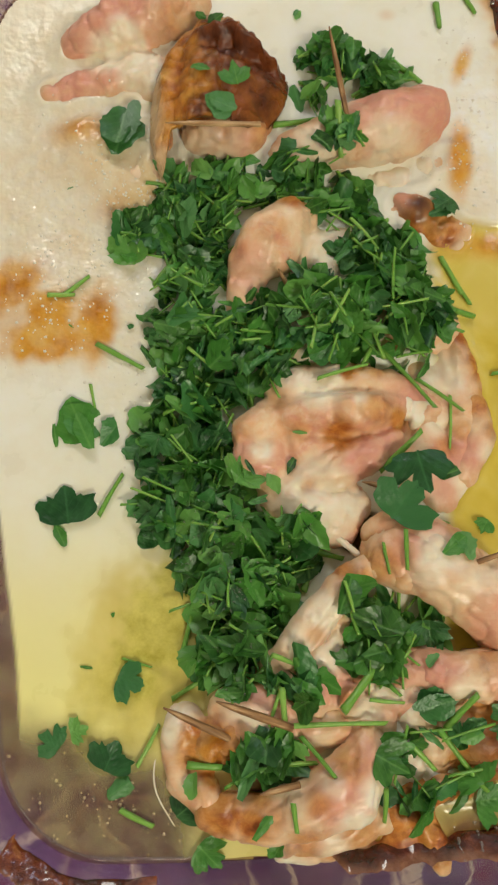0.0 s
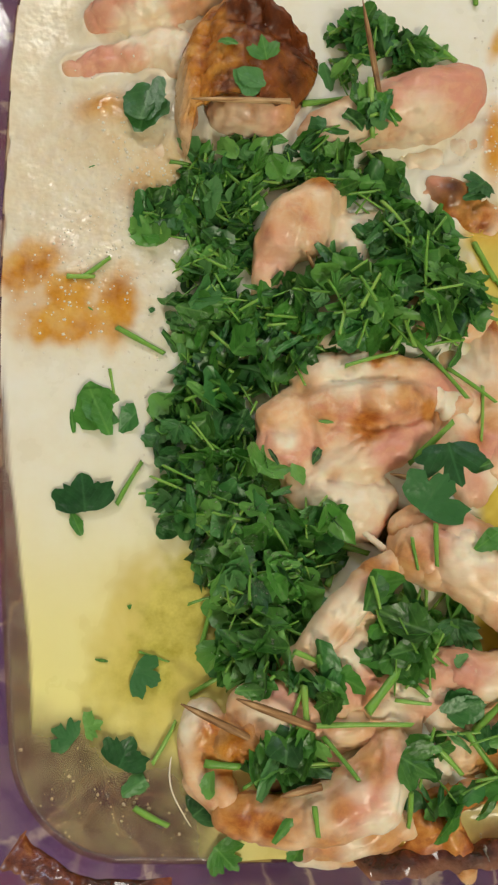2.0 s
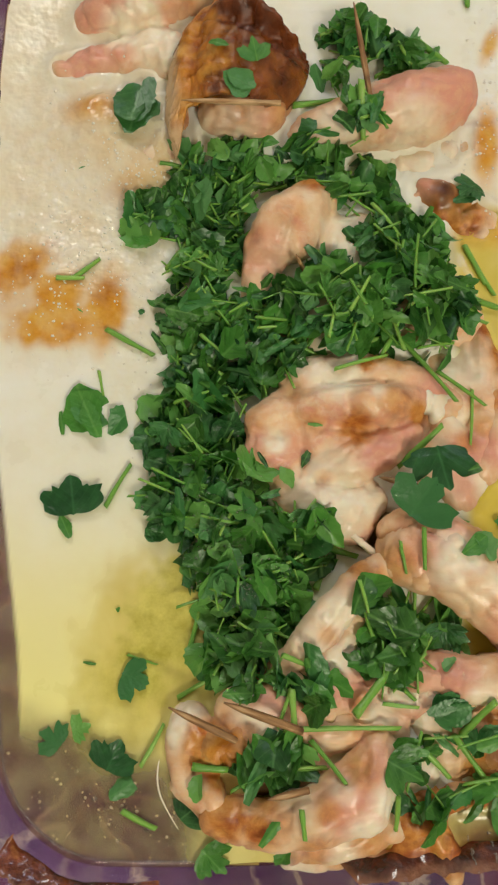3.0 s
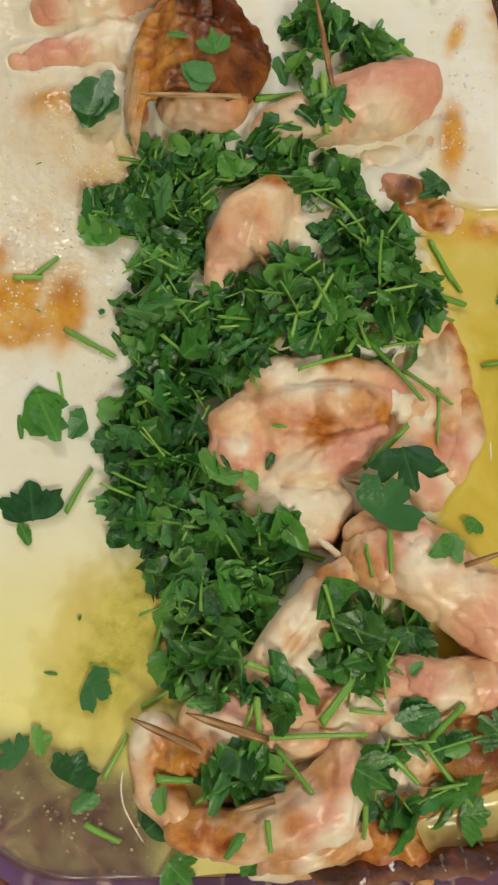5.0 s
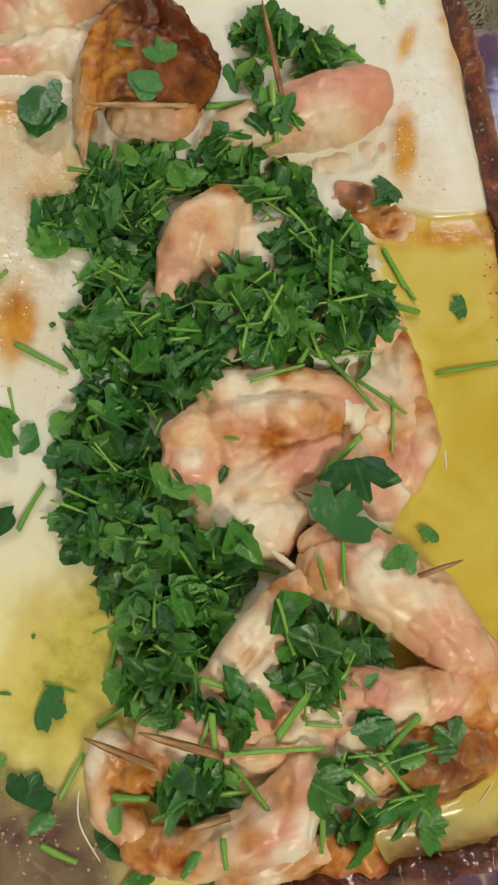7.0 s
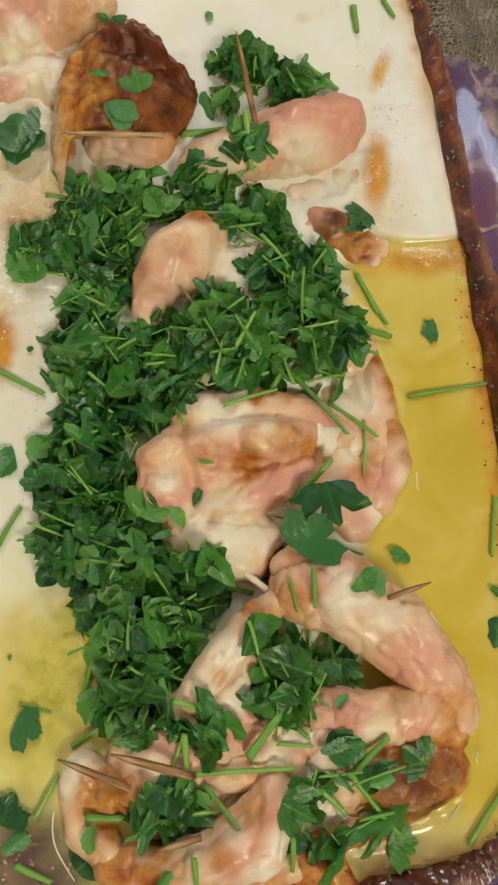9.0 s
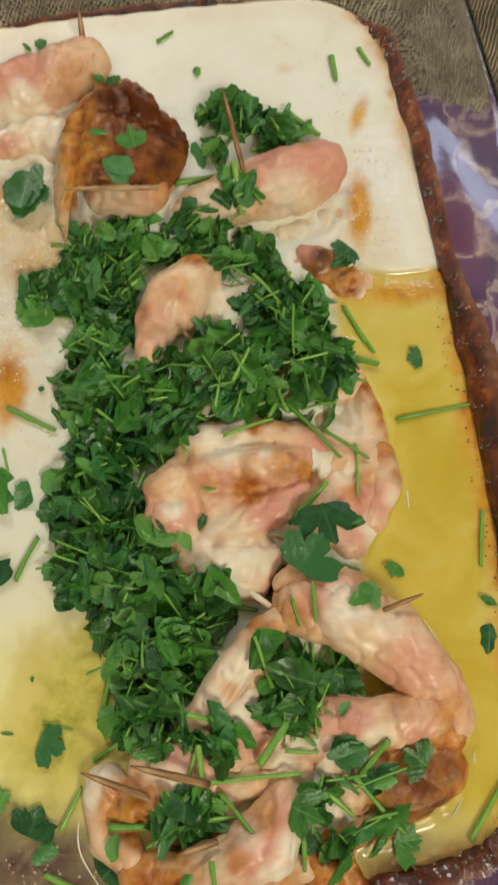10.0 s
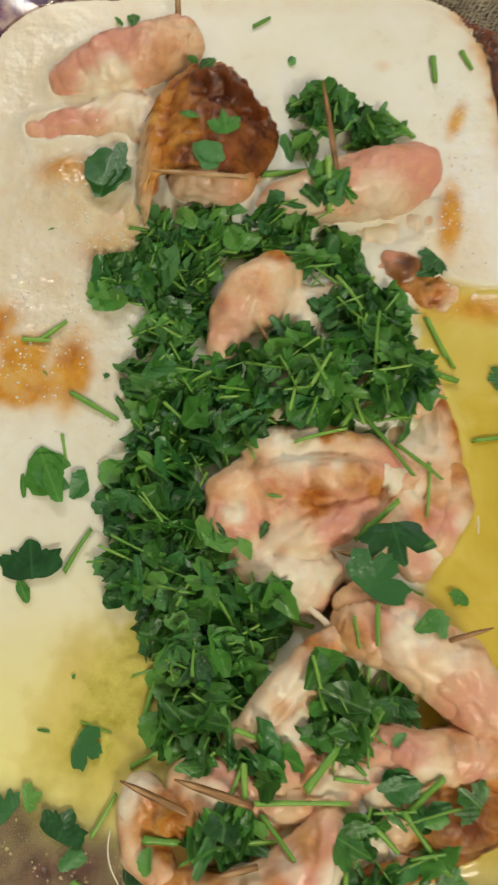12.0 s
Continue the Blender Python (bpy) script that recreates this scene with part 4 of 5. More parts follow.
# ---- cream sauce round the meat ----
def build_sauce():
    step = 1.0
    xs0, ys0 = np.arange(-112, 134, step), np.arange(-86, 286, step)
    X, Y = np.meshgrid(xs0, ys0)
    xs, ys = X.ravel(), Y.ravel()
    n1, n2, n3 = wobble(xs, ys, 22, 1), wobble(xs, ys, 9, 2), wobble(xs, ys, 4, 3)
    nz = 0.6 * n1 + 0.4 * n2
    inside = in_dish(xs, ys)
    # the white block at the far side ends in a clean rounded step above the oil
    block = smooth(-2, 2, ys - 146 - 3 * n1) * smooth(50, 92, xs) * (1 - 0.8 * smooth(170, 230, ys))
    oil = smooth(62, 70, xs + 4 * n1) * (1 - smooth(-1.2, 1.2, ys - 146 - 3 * n1)) * smooth(-86, -60, ys)
    oil = np.maximum(oil, spot(xs, ys, 60, -72, 60, 16, 4, nz))
    oil = np.maximum(oil, 0.65 * spot(xs, ys, -34, -10, 26, 36, -28, nz + 0.3 * n3, 0.42))
    oil = oil * (1 - 0.3 * spot(xs, ys, 74, -64, 36, 15, 5, nz, 0.8))
    yellow = (1 - smooth(-34, 62, ys + 8 * n1)) * smooth(40, 10, xs)
    murk = 0.8 * spot(xs, ys, -30, 0, 13, 30, -16, nz + 0.8 * n3, 0.45) + 0.5 * spot(xs, ys, -44, -24, 18, 12, 0, nz + 0.5 * n3, 0.7) + 0.35 * spot(xs, ys, -48, -42, 20, 10, 0, nz, 0.8)
    murk = np.maximum(murk, 0.5 * spot(xs, ys, 74, -64, 38, 13, 6, nz, 0.9))
    brown = 1.1 * spot(xs, ys, -58, 103, 7, 17, -6, nz + 0.5 * n3, 0.55) + 0.9 * spot(xs, ys, -75, 98, 17, 8, 0, nz + 0.5 * n3, 0.55) + 0.75 * spot(xs, ys, -74, 112, 11, 9, 0, nz + 0.5 * n3, 0.55)
    brown += 0.95 * spot(xs, ys, -91, 122, 16, 10, 30, nz + 0.5 * n3, 0.55) + 0.4 * spot(xs, ys, -82, 107, 18, 16, 0, nz + 0.5 * n3, 0.55)
    brown = np.maximum(brown, 1.1 * spot(xs, ys, 84, 216, 3.6, 10, -20, 0.6 * nz, 0.8))
    brown = np.maximum(brown, 0.30 * spot(xs, ys, 55, 240, 4, 3, 0, nz, 0.8))
    brown = np.maximum(brown, 1.0 * spot(xs, ys, 80, 172, 5, 18, -6, nz, 0.6))
    brown = np.maximum(brown, 0.85 * spot(xs, ys, 96, 137.0, 29, 6.0, 3, 0.9 * nz, 0.8))
    wallside = (1 - smooth(0.5, 9.0, inside + 3.5 * n2 + 3 * n3)) * smooth(95, 105, xs + 0.06 * ys) * (1 - block)
    brown = np.maximum(brown, wallside)
    brown = np.maximum(brown, 0.7 * (1 - smooth(0.5, 7, inside + 3 * n2)) * (1 - smooth(-55, -40, ys)) * smooth(20, 45, xs))
    brown = np.maximum(brown, 0.95 * spot(xs, ys, -67, 184, 13, 8, 0, 0.7 * nz, 0.9))
    brown = np.maximum(brown, 0.5 * spot(xs, ys, -52, 152, 10, 7, 0, nz, 0.9))
    tan = 0.6 * spot(xs, ys, -72, 110, 32, 28, 10, nz, 0.9) + 0.35 * spot(xs, ys, -68, 140, 16, 7, 0, nz, 0.9) + 0.85 * spot(xs, ys, -57, 172, 27, 25, -20, nz, 0.9) + 0.6 * spot(xs, ys, -38, 150, 14, 20, 0, nz, 0.8)
    tan = np.maximum(tan, 0.5 * spot(xs, ys, 80, 160, 16, 18, 0, nz, 0.8))
    tan = np.maximum(tan, (0.42 + 0.2 * n2) * smooth(105, 150, ys + 6 * n1) * smooth(-20, -52, xs + 5 * n1))
    tan = np.maximum(tan, 0.25 * (1 - smooth(3, 14, inside)) * smooth(120, 150, ys))
    curd = np.clip(spot(xs, ys, -65, 135, 40, 62, 0, nz, 0.6) + 0.45 * spot(xs, ys, -75, 205, 45, 60, 0, nz, 0.8) + 0.95 * spot(xs, ys, 86, 188, 16, 44, 0, nz, 0.8), 0, 1)
    curd *= 1 - oil
    # heights: the cream stands a little proud, the oil lies level, the near corner has only clear broth
    z = LEVEL + 0.8 + 0.5 * n1 + curd * (0.7 * n2 + 0.35 * n3) + 1.6 * block
    z += 4.0 * spot(xs, ys, -60, 176, 26, 22, -20, 0.5 * nz, 1.0) + 2.0 * spot(xs, ys, -66, 112, 28, 24, 0, 0.5 * nz, 1.0)
    z = z * (1 - oil) + oil * (LEVEL + 0.2)
    z += 5.0 * spot(xs, ys, 34, 96, 36, 44, 0, 0.5 * nz, 0.7) + 5.0 * spot(xs, ys, 36, -22, 42, 34, 0, 0.5 * nz, 0.7) + 3.5 * spot(xs, ys, 0, 172, 44, 30, 0, 0.5 * nz, 0.8)
    # the liquid climbs a little where it meets the meat
    tree = support_tree()
    reach = np.full(len(xs), 9.0)
    for i in np.nonzero(inside > 0)[0]:
        near = tree.find_nearest(Vector((xs[i], ys[i], LEVEL)) * MM, 0.009)
        if near[0] is not None:
            reach[i] = near[3] / MM
    z += (1.5 * oil + (0.8 + 1.6 * smooth(-40, 10, ys)) * (1 - oil)) * np.exp(-(reach / (1.7 + 1.6 * (1 - oil))) ** 1.5)
    shore = ys + 37 + 0.30 * (xs + 70) + 7 * n1 + 3 * n2
    thin = (1 - smooth(-12, 12, shore)) * (1 - smooth(-26, -6, xs + 4 * n1))
    margin = 1.5 + 5.5 * (1 - smooth(-30, 80, ys))
    thin = np.maximum(thin, (1 - smooth(margin - 1.0, margin + 1.0, inside + 0.6 * n1)) * (1 - smooth(40, 95, ys)) * (1 - smooth(-50, -30, xs)))
    thin = np.maximum(thin, 0.55 * (1 - smooth(-66, -52, ys - 0.02 * xs + 4 * n1)) * smooth(52, 68, xs))
    z = z * (1 - thin) + thin * (LEVEL + 0.25)
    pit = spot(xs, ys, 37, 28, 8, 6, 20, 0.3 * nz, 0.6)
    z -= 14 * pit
    # the gap's shade is put into the colour with the same olive tint
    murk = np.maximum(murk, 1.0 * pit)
    keep = inside > -1.2
    z = z - 1.8 * block * (1 - smooth(1.5, 4.0, inside))
    idx = -np.ones(len(xs), int)
    idx[keep] = np.arange(keep.sum())
    w = X.shape[1]
    grid = idx.reshape(X.shape)
    a, b, c, d = grid[:-1, :-1], grid[:-1, 1:], grid[1:, 1:], grid[1:, :-1]
    ok = (a >= 0) & (b >= 0) & (c >= 0) & (d >= 0)
    faces = np.stack([a[ok], b[ok], c[ok], d[ok]], 1).tolist()
    verts = np.stack([xs[keep], ys[keep], z[keep]], 1) * MM
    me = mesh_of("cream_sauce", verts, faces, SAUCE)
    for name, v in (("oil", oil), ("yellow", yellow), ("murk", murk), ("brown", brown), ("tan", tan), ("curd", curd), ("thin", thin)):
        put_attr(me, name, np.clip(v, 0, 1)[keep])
    return tagged(new("cream_sauce", me), "white cream sauce turning to yellow oil, with browned gratin patches, in the dish", "sauce", kind="stuff")


SUPPORTS.append(build_sauce())




# ---- where things come to rest ----
TREE = support_tree()


def rest(x, y):
    """Height in millimetres of the food under (x, y), and its slope's normal."""
    hit, normal, _, _ = TREE.ray_cast(Vector((x * MM, y * MM, 0.15)), Vector((0, 0, -1)))
    if hit is None:
        return LEVEL, Vector((0, 0, 1))
    if hit.z < LEVEL * MM:
        return LEVEL, Vector((0, 0, 1))
    return hit.z / MM, (normal if normal.z > 0 else -normal)


# ---- parsley ----
def add_blade(verts, faces, radius, count, heart, shape):
    """One sheet of leaf: rings about its heart, out to radius(angle), bent by shape(x, y)."""
    base = len(verts)
    verts.append((heart[0], heart[1], shape(*heart)))
    for ring in (0.5, 1.0):
        for i in range(count):
            a = 2 * math.pi * i / count
            r = radius(a, i) * ring
            x, y = heart[0] + r * math.cos(a), heart[1] + r * math.sin(a)
            verts.append((x, y, shape(x, y)))
    for i in range(count):
        j = (i + 1) % count
        faces.append((base, base + 1 + i, base + 1 + j))
        faces.append((base + 1 + i, base + 1 + count + i, base + 1 + count + j, base + 1 + j))


def bent(rng, fold, bend):
    """A leaf's bending: creased along its rib, curled along its length, twisted and rippled."""
    f, b, tw, w = rng.uniform(0.25, 1.0) * fold * rng.choice((1, 1, -1)), rng.uniform(-bend, bend), rng.uniform(-0.35, 0.35), rng.uniform(0, 6.3)
    return lambda x, y: f * abs(x) + b * y * y + tw * x * y + 0.030 * math.sin(11 * x + 4 * y + w) + 0.02 * math.sin(13 * y + 2 * w)


def lobed(rng, spread, reach):
    """The outline of a parsley leaf: a fan of three shallow lobes, finely toothed, on a wedge-shaped base."""
    tooth = [rng.uniform(0.88, 1.06) for _ in range(48)]
    span, lean, slit = radians(spread), rng.uniform(-0.2, 0.2), rng.uniform(0.2, 0.5)
    gaps = (rng.uniform(0.28, 0.44), -rng.uniform(0.28, 0.44))

    def radius(a, i):
        turn = (a - math.pi / 2 - lean + math.pi) % (2 * math.pi) - math.pi
        d = abs(turn)
        if d < span:
            r = 0.56 * reach * (0.84 + 0.16 * abs(math.cos(1.5 * math.pi * d / span))) * tooth[i % 48] * (1.06, 0.98, 0.90, 0.97)[i % 4]
            return r * (1 - sum(slit * math.exp(-((turn / span - g) / 0.055) ** 2) for g in gaps))
        f = (d - span) / (math.pi - span)
        return (0.56 * reach * 0.8) * (1 - f) ** 2.2 + 0.14 * f
    return radius


def chopped(rng, wide, cuts, teeth):
    """The outline of a knife-cut scrap: a pointed blade with saw teeth on its sides and straight cut edges."""
    jag = [rng.uniform(0.2, 1.0) for _ in range(26)]

    def radius(a, i):
        c, s_ = abs(math.cos(a)), abs(math.sin(a))
        r = 1.0 / ((c / (0.5 * wide)) ** 1.25 + (s_ / 0.5) ** 1.25) ** 0.8
        r *= 1 + teeth * jag[i % 26] * (1 if i % 3 == 0 else -0.6)
        for cut, far in cuts:
            q = math.cos(a - cut)
            if q > 0.05:
                r = min(r, far / q)
        return r
    return radius


def leaf_mesh(kind, seed):
    """A leaf or a chopped bit of one, about 1 long along +y."""
    rng = random.Random(seed)
    verts, faces = [], []
    if kind == "fan":
        add_blade(verts, faces, lobed(rng, rng.uniform(80, 95), 1.05), 48, (0.0, -0.12), bent(rng, 0.35, 0.3))
        return mesh_of("leaf", verts, faces, LEAF_C)
    if kind == "whole":
        add_blade(verts, faces, lobed(rng, rng.uniform(75, 105), rng.uniform(0.85, 1.1)), 48, (0.0, -0.12), bent(rng, 0.45, 0.5))
    elif kind == "broad":
        low = bent(rng, 0.35, 0.4)
        add_blade(verts, faces, chopped(rng, rng.uniform(0.75, 1.0), [(rng.uniform(-2.2, -0.9), 0.30), (rng.uniform(-0.4, 0.4), 0.34)], 0.08), 26, (0.0, 0.0), low)
        turn, high = rng.uniform(-0.35, 0.35), bent(rng, 0.6, 0.4)
        add_blade(verts, faces, chopped(rng, rng.uniform(0.4, 0.6), [(rng.uniform(0.8, 2.3), 0.28)], 0.08), 26, (turn * 0.5, 0.05), lambda x, y: high(x - turn * 0.5, y) + 0.12 + 0.3 * abs(x))
        if rng.random() < 0.6:
            add_blade(verts, faces, chopped(rng, 0.3, [(rng.uniform(0, 6.3), 0.16)], 0.15), 26, (-turn * 0.7, -0.1), lambda x, y: 0.2 - 0.25 * y)
    elif kind == "torn":
        cuts = [(rng.uniform(0, 6.3), rng.uniform(0.10, 0.24)), (rng.uniform(-2.0, -1.1), rng.uniform(0.22, 0.45))]
        if rng.random() < 0.5:
            cuts.append((rng.uniform(1.0, 2.1), rng.uniform(0.25, 0.42)))
        add_blade(verts, faces, chopped(rng, rng.uniform(0.34, 0.70), cuts, 0.10), 26, (0.0, 0.0), bent(rng, 0.8, 0.7))
    else:
        add_blade(verts, faces, chopped(rng, rng.uniform(0.13, 0.26), [(1.5, rng.uniform(0.3, 0.5))], 0.10), 26, (0.0, 0.0), bent(rng, 1.4, 0.6))
    return mesh_of("leaf", verts, faces, LEAF_A if seed % 3 else LEAF_B, smooth=bool(seed % 2))


def stem_mesh(seed, bend):
    """A cut stalk, 1 long along +x and 1 thick (scaled across), gently bent, with cut ends."""
    rng = random.Random(seed)
    n, k = 7, 9
    verts, faces = [], []
    for i in range(k):
        f = i / (k - 1)
        r = 0.5 * (1.0 - 0.25 * f) * (1 + 0.08 * math.sin(9 * f + seed))
        for j in range(n):
            a = 2 * math.pi * j / n
            groove = 0.78 if j == 0 else 1.0
            verts.append((f - 0.5 + (0.02 if i in (0, k - 1) else 0) * math.cos(a), r * groove * math.cos(a), r * math.sin(a)))
    for i in range(k - 1):
        for j in range(n):
            q = (j + 1) % n
            faces.append((i * n + j, i * n + q, (i + 1) * n + q, (i + 1) * n + j))
    faces.append(tuple(reversed(range(n))))
    faces.append(tuple((k - 1) * n + j for j in range(n)))
    return verts, faces


LEAVES = {kind: [leaf_mesh(kind, s) for s in range(lo, hi)] for kind, lo, hi in (("whole", 10, 24), ("torn", 30, 56), ("sliver", 60, 68), ("broad", 80, 92), ("fan", 100, 106))}


def stem_between(name, p, q, thick, bow, seed, parent=None):
    """A stalk from p to q (millimetres), bowed a little upwards and sideways."""
    verts, faces = stem_mesh(seed, bow)
    p, q = Vector(p), Vector(q)
    length = (q - p).length
    rot = (q - p).to_track_quat("X", "Z").to_matrix()
    mid = (p + q) / 2
    done = []
    for x, y, z in verts:
        lift = bow * length * (0.25 - x * x)
        done.append((rot @ Vector((x * length, y * thick + 0.5 * lift, z * thick + abs(lift) * 0.35))) * MM)
    ob = new(name, mesh_of(name, done, faces, STEM))
    ob.location = mid * MM
    if parent:
        ob.parent = parent
        ob.location = mid * MM - parent.location
    return ob


_leaf_count = [0]


def loose_leaf(kind, x, y, size, angle, bridge=0.0, lift=0.9):
    _leaf_count[0] += 1
    rng = random.Random(_leaf_count[0])
    z, normal = rest(x, y)
    if bridge > z:
        z, normal = bridge, Vector((0, 0, 1))
    up = normal.lerp(Vector((0, 0, 1)), 0.45).normalized()
    base = up.to_track_quat("Z", "Y").to_matrix().to_4x4()
    lean = pose(0, 0, 0, rng.uniform(-5, 5), rng.uniform(-5, 5), angle - 90)
    bulk = 0.16 * size * (0.35 if kind == "sliver" else 1.0)
    ob = new("chopped_parsley", rng.choice(LEAVES[kind]))
    s = size * {"whole": 0.80, "fan": 0.95, "broad": 0.92}.get(kind, 1.05) * MM
    ob.matrix_world = Matrix.Translation((x * MM, y * MM, (z + lift + 0.12 * bulk) * MM)) @ base @ lean @ Matrix.Diagonal((s, s, 0.55 * s, 1))
    words = {"fan": "dark green fan-shaped parsley leaf", "whole": "flat green parsley leaf with toothed lobes", "broad": "broad folded piece of green parsley leaf", "torn": "torn bit of green parsley leaf", "sliver": "narrow sliver of dark green parsley leaf"}
    where = " lying on the cream sauce" if z < LEVEL + 4 else " lying on the chicken"
    return tagged(ob, words[kind] + where, "parsley", group="loose parsley leaves")


def loose_stem(x1, y1, x2, y2, thick):
    thick *= 1.35
    _leaf_count[0] += 1
    rng = random.Random(_leaf_count[0])
    za, zb, zm = rest(x1, y1)[0], rest(x2, y2)[0], rest((x1 + x2) / 2, (y1 + y2) / 2)[0]
    need = zm - (za + zb) / 2
    za, zb = za + max(0, need), zb + max(0, need)
    ob = stem_between("parsley_stalk", (x1, y1, za + thick * 0.5), (x2, y2, zb + thick * 0.5), thick, rng.uniform(-0.14, 0.14), _leaf_count[0])
    where = "lying on the sauce" if max(za, zb) < LEVEL + 4 else "lying on the chicken"
    return tagged(ob, "cut bright green parsley stalk " + where, "parsley stalk", group="loose parsley stalks")


def parsley_heap(label, patches, seed):
    """A heap of chopped parsley: leaf bits and stalks, each a part, piled over the patches (x, y, rx, ry, height, count)."""
    rng = random.Random(seed * 101)
    heap = tagged(new("parsley_heap"), label, "parsley")
    heap.location = (patches[0][0] * MM, patches[0][1] * MM, rest(patches[0][0], patches[0][1])[0] * MM)
    inv = Matrix.Translation(-heap.location)
    for px, py, rx, ry, high, count in patches:
        count = int(0.84 * count)
        for i in range(count):
            a, r = rng.uniform(0, 2 * math.pi), math.sqrt(rng.random()) * rng.choice((0.9, 1.0, 1.1, 1.28))
            x, y = px + 0.88 * rx * r * math.cos(a), py + 0.88 * ry * r * math.sin(a)
            z, normal = rest(x, y)
            layer = (i / count) * 1.25 * high * max(0.0, 1 - 0.8 * r * r)
            if rng.random() < (0.16 if i < 0.6 * count else 0.30):
                length, turn = rng.uniform(7, 18), rng.uniform(0, 2 * math.pi)
                dx, dy = 0.5 * length * math.cos(turn), 0.5 * length * math.sin(turn)
                tip = rng.uniform(-1.5, 1.5)
                stem_between("stem", (x - dx, y - dy, z + layer + 1.4 - tip), (x + dx, y + dy, z + layer + 1.4 + tip), rng.uniform(0.7, 1.6), rng.uniform(-0.25, 0.25), i, heap)
                continue
            kind = rng.choice(("torn", "torn", "torn", "torn", "torn", "torn", "broad", "whole", "sliver", "sliver", "sliver"))
            size = (rng.uniform(9, 14) if kind in ("broad", "whole") else rng.uniform(9, 19)) * (1.2 if i > 0.72 * count else 1.0) * (1.0 if kind != "sliver" else 1.15)
            up = normal.lerp(Vector((rng.uniform(-0.55, 0.55), rng.uniform(-0.75, 0.35), 1)), 0.75).normalized()
            m = up.to_track_quat("Z", "Y").to_matrix().to_4x4() @ pose(0, 0, 0, rng.uniform(-42, 42), rng.uniform(-42, 42), rng.uniform(0, 360))
            s = size * MM
            ob = new("leaf", rng.choice(LEAVES[kind]))
            ob.parent = heap
            ob.matrix_basis = inv @ Matrix.Translation((x * MM, y * MM, (z + 1.2 + layer) * MM)) @ m @ Matrix.Diagonal((s, s, s * rng.uniform(0.8, 1.3), 1))
    return heap


# ---- toothpicks ----
def toothpick(p, q, thick, label, material=PICK):
    p, q = Vector(p), Vector(q)
    n, k = 8, 10
    length = (q - p).length
    rot = (q - p).to_track_quat("Z", "Y").to_matrix()
    verts, faces = [], []
    for i in range(k):
        f = i / (k - 1)
        r = 0.5 * thick * min(1.0, 0.22 + 2.6 * f) * (1 + 0.06 * math.sin(13 * f))
        for j in range(n):
            a = 2 * math.pi * j / n
            verts.append(Vector((r * math.cos(a), r * math.sin(a), f * length)) * MM)
    for i in range(k - 1):
        for j in range(n):
            t = (j + 1) % n
            faces.append((i * n + j, i * n + t, (i + 1) * n + t, (i + 1) * n + j))
    faces.append(tuple(reversed(range(n))))
    faces.append(tuple((k - 1) * n + j for j in range(n)))
    ob = new("toothpick", mesh_of("toothpick", verts, faces, material))
    ob.matrix_world = Matrix.Translation(p * MM) @ rot.to_4x4()
    return tagged(ob, label, "toothpick", group="toothpicks in the chicken rolls")


toothpick((-28, -28, 55), (-6, -39, 47), 2.4, "short toasted wooden toothpick tip poking from the chicken")
toothpick((-11, -25, 66), (12, -34, 54), 2.6, "dark toasted wooden toothpick through the broad chicken roll")
toothpick((28, 210, 66), (36, 174, 55), 2.1, "scorched wooden toothpick standing in the pink chicken roll")
toothpick((-31, 171, 65), (3, 169.5, 66), 1.9, "pale wooden toothpick pinning the browned skin", PALE_PICK)
toothpick((84, 21, 63), (67, 15, 57), 1.7, "toasted wooden toothpick tip in the curved roll")
toothpick((9, 119, 56), (13, 114, 50), 1.6, "dark toothpick end beside the small roll")
toothpick((-28, 260, 52), (-27, 243, 44), 2.4, "toasted wooden toothpick in the pink roll end")
toothpick((36, 43, 56), (50, 42, 46), 2.0, "toothpick end under the parsley leaf")
toothpick((2, -52, 60), (14, -50, 56), 2.2, "dark toothpick end in the broad chicken roll")

# ---- loose parsley ----
loose_leaf("broad", -50, 182, 27.0, 105)
loose_leaf("broad", -62, 67, 24.0, 35)
loose_leaf("sliver", -71, 63, 12.0, 100)
loose_leaf("torn", -50, 65, 15.0, 20)
loose_leaf("broad", -40, 68, 16.0, 40)
loose_leaf("broad", -42, 58, 13.0, 60)
loose_leaf("fan", -65, 36, 21.0, 0)
loose_leaf("torn", -67, 27, 9.6, 25)
loose_leaf("fan", -42, -21, 14.5, 110)
loose_leaf("fan", -66, -41, 12.0, 120)
loose_leaf("whole", -58, -37, 12.0, 50)
loose_leaf("fan", -47, -46, 15.5, 80)
loose_leaf("torn", -42, -54, 14.0, 35)
loose_leaf("torn", -19, -52, 12.4, 60)
loose_leaf("whole", -22, -61, 17.2, 100)
loose_leaf("whole", -15, -74, 18.4, 10)
loose_leaf("torn", 7, -72, 8.8, -60)
loose_leaf("sliver", 4, -61, 16.8, 50)
loose_leaf("fan", 55, 48, 21.0, 105, 58)
loose_leaf("fan", 48, 35, 23.0, 235, 57)
loose_leaf("torn", 65, 46, 12.0, 20, 54)
loose_leaf("torn", 67, 22, 12.4, -30)
loose_leaf("broad", 58, -27, 17.2, 30)
loose_leaf("whole", 73, 153, 16.8, 60)
loose_leaf("torn", 71, 149, 12.0, 200)
loose_leaf("whole", -6, 191, 15.2, 50)
loose_leaf("broad", -11, 179, 15.2, 100)
loose_leaf("torn", -19, 194, 9.2, 100)
loose_leaf("torn", -3, 170, 14.8, -20)
loose_leaf("sliver", -70, 160, 3.6, 60)
loose_leaf("torn", -53, 144, 3.0, 20)
loose_leaf("torn", -45, 104, 4.0, -20)
loose_leaf("sliver", -67, 104, 3.2, 40)
loose_leaf("torn", -48, -0, 2.8, 60)
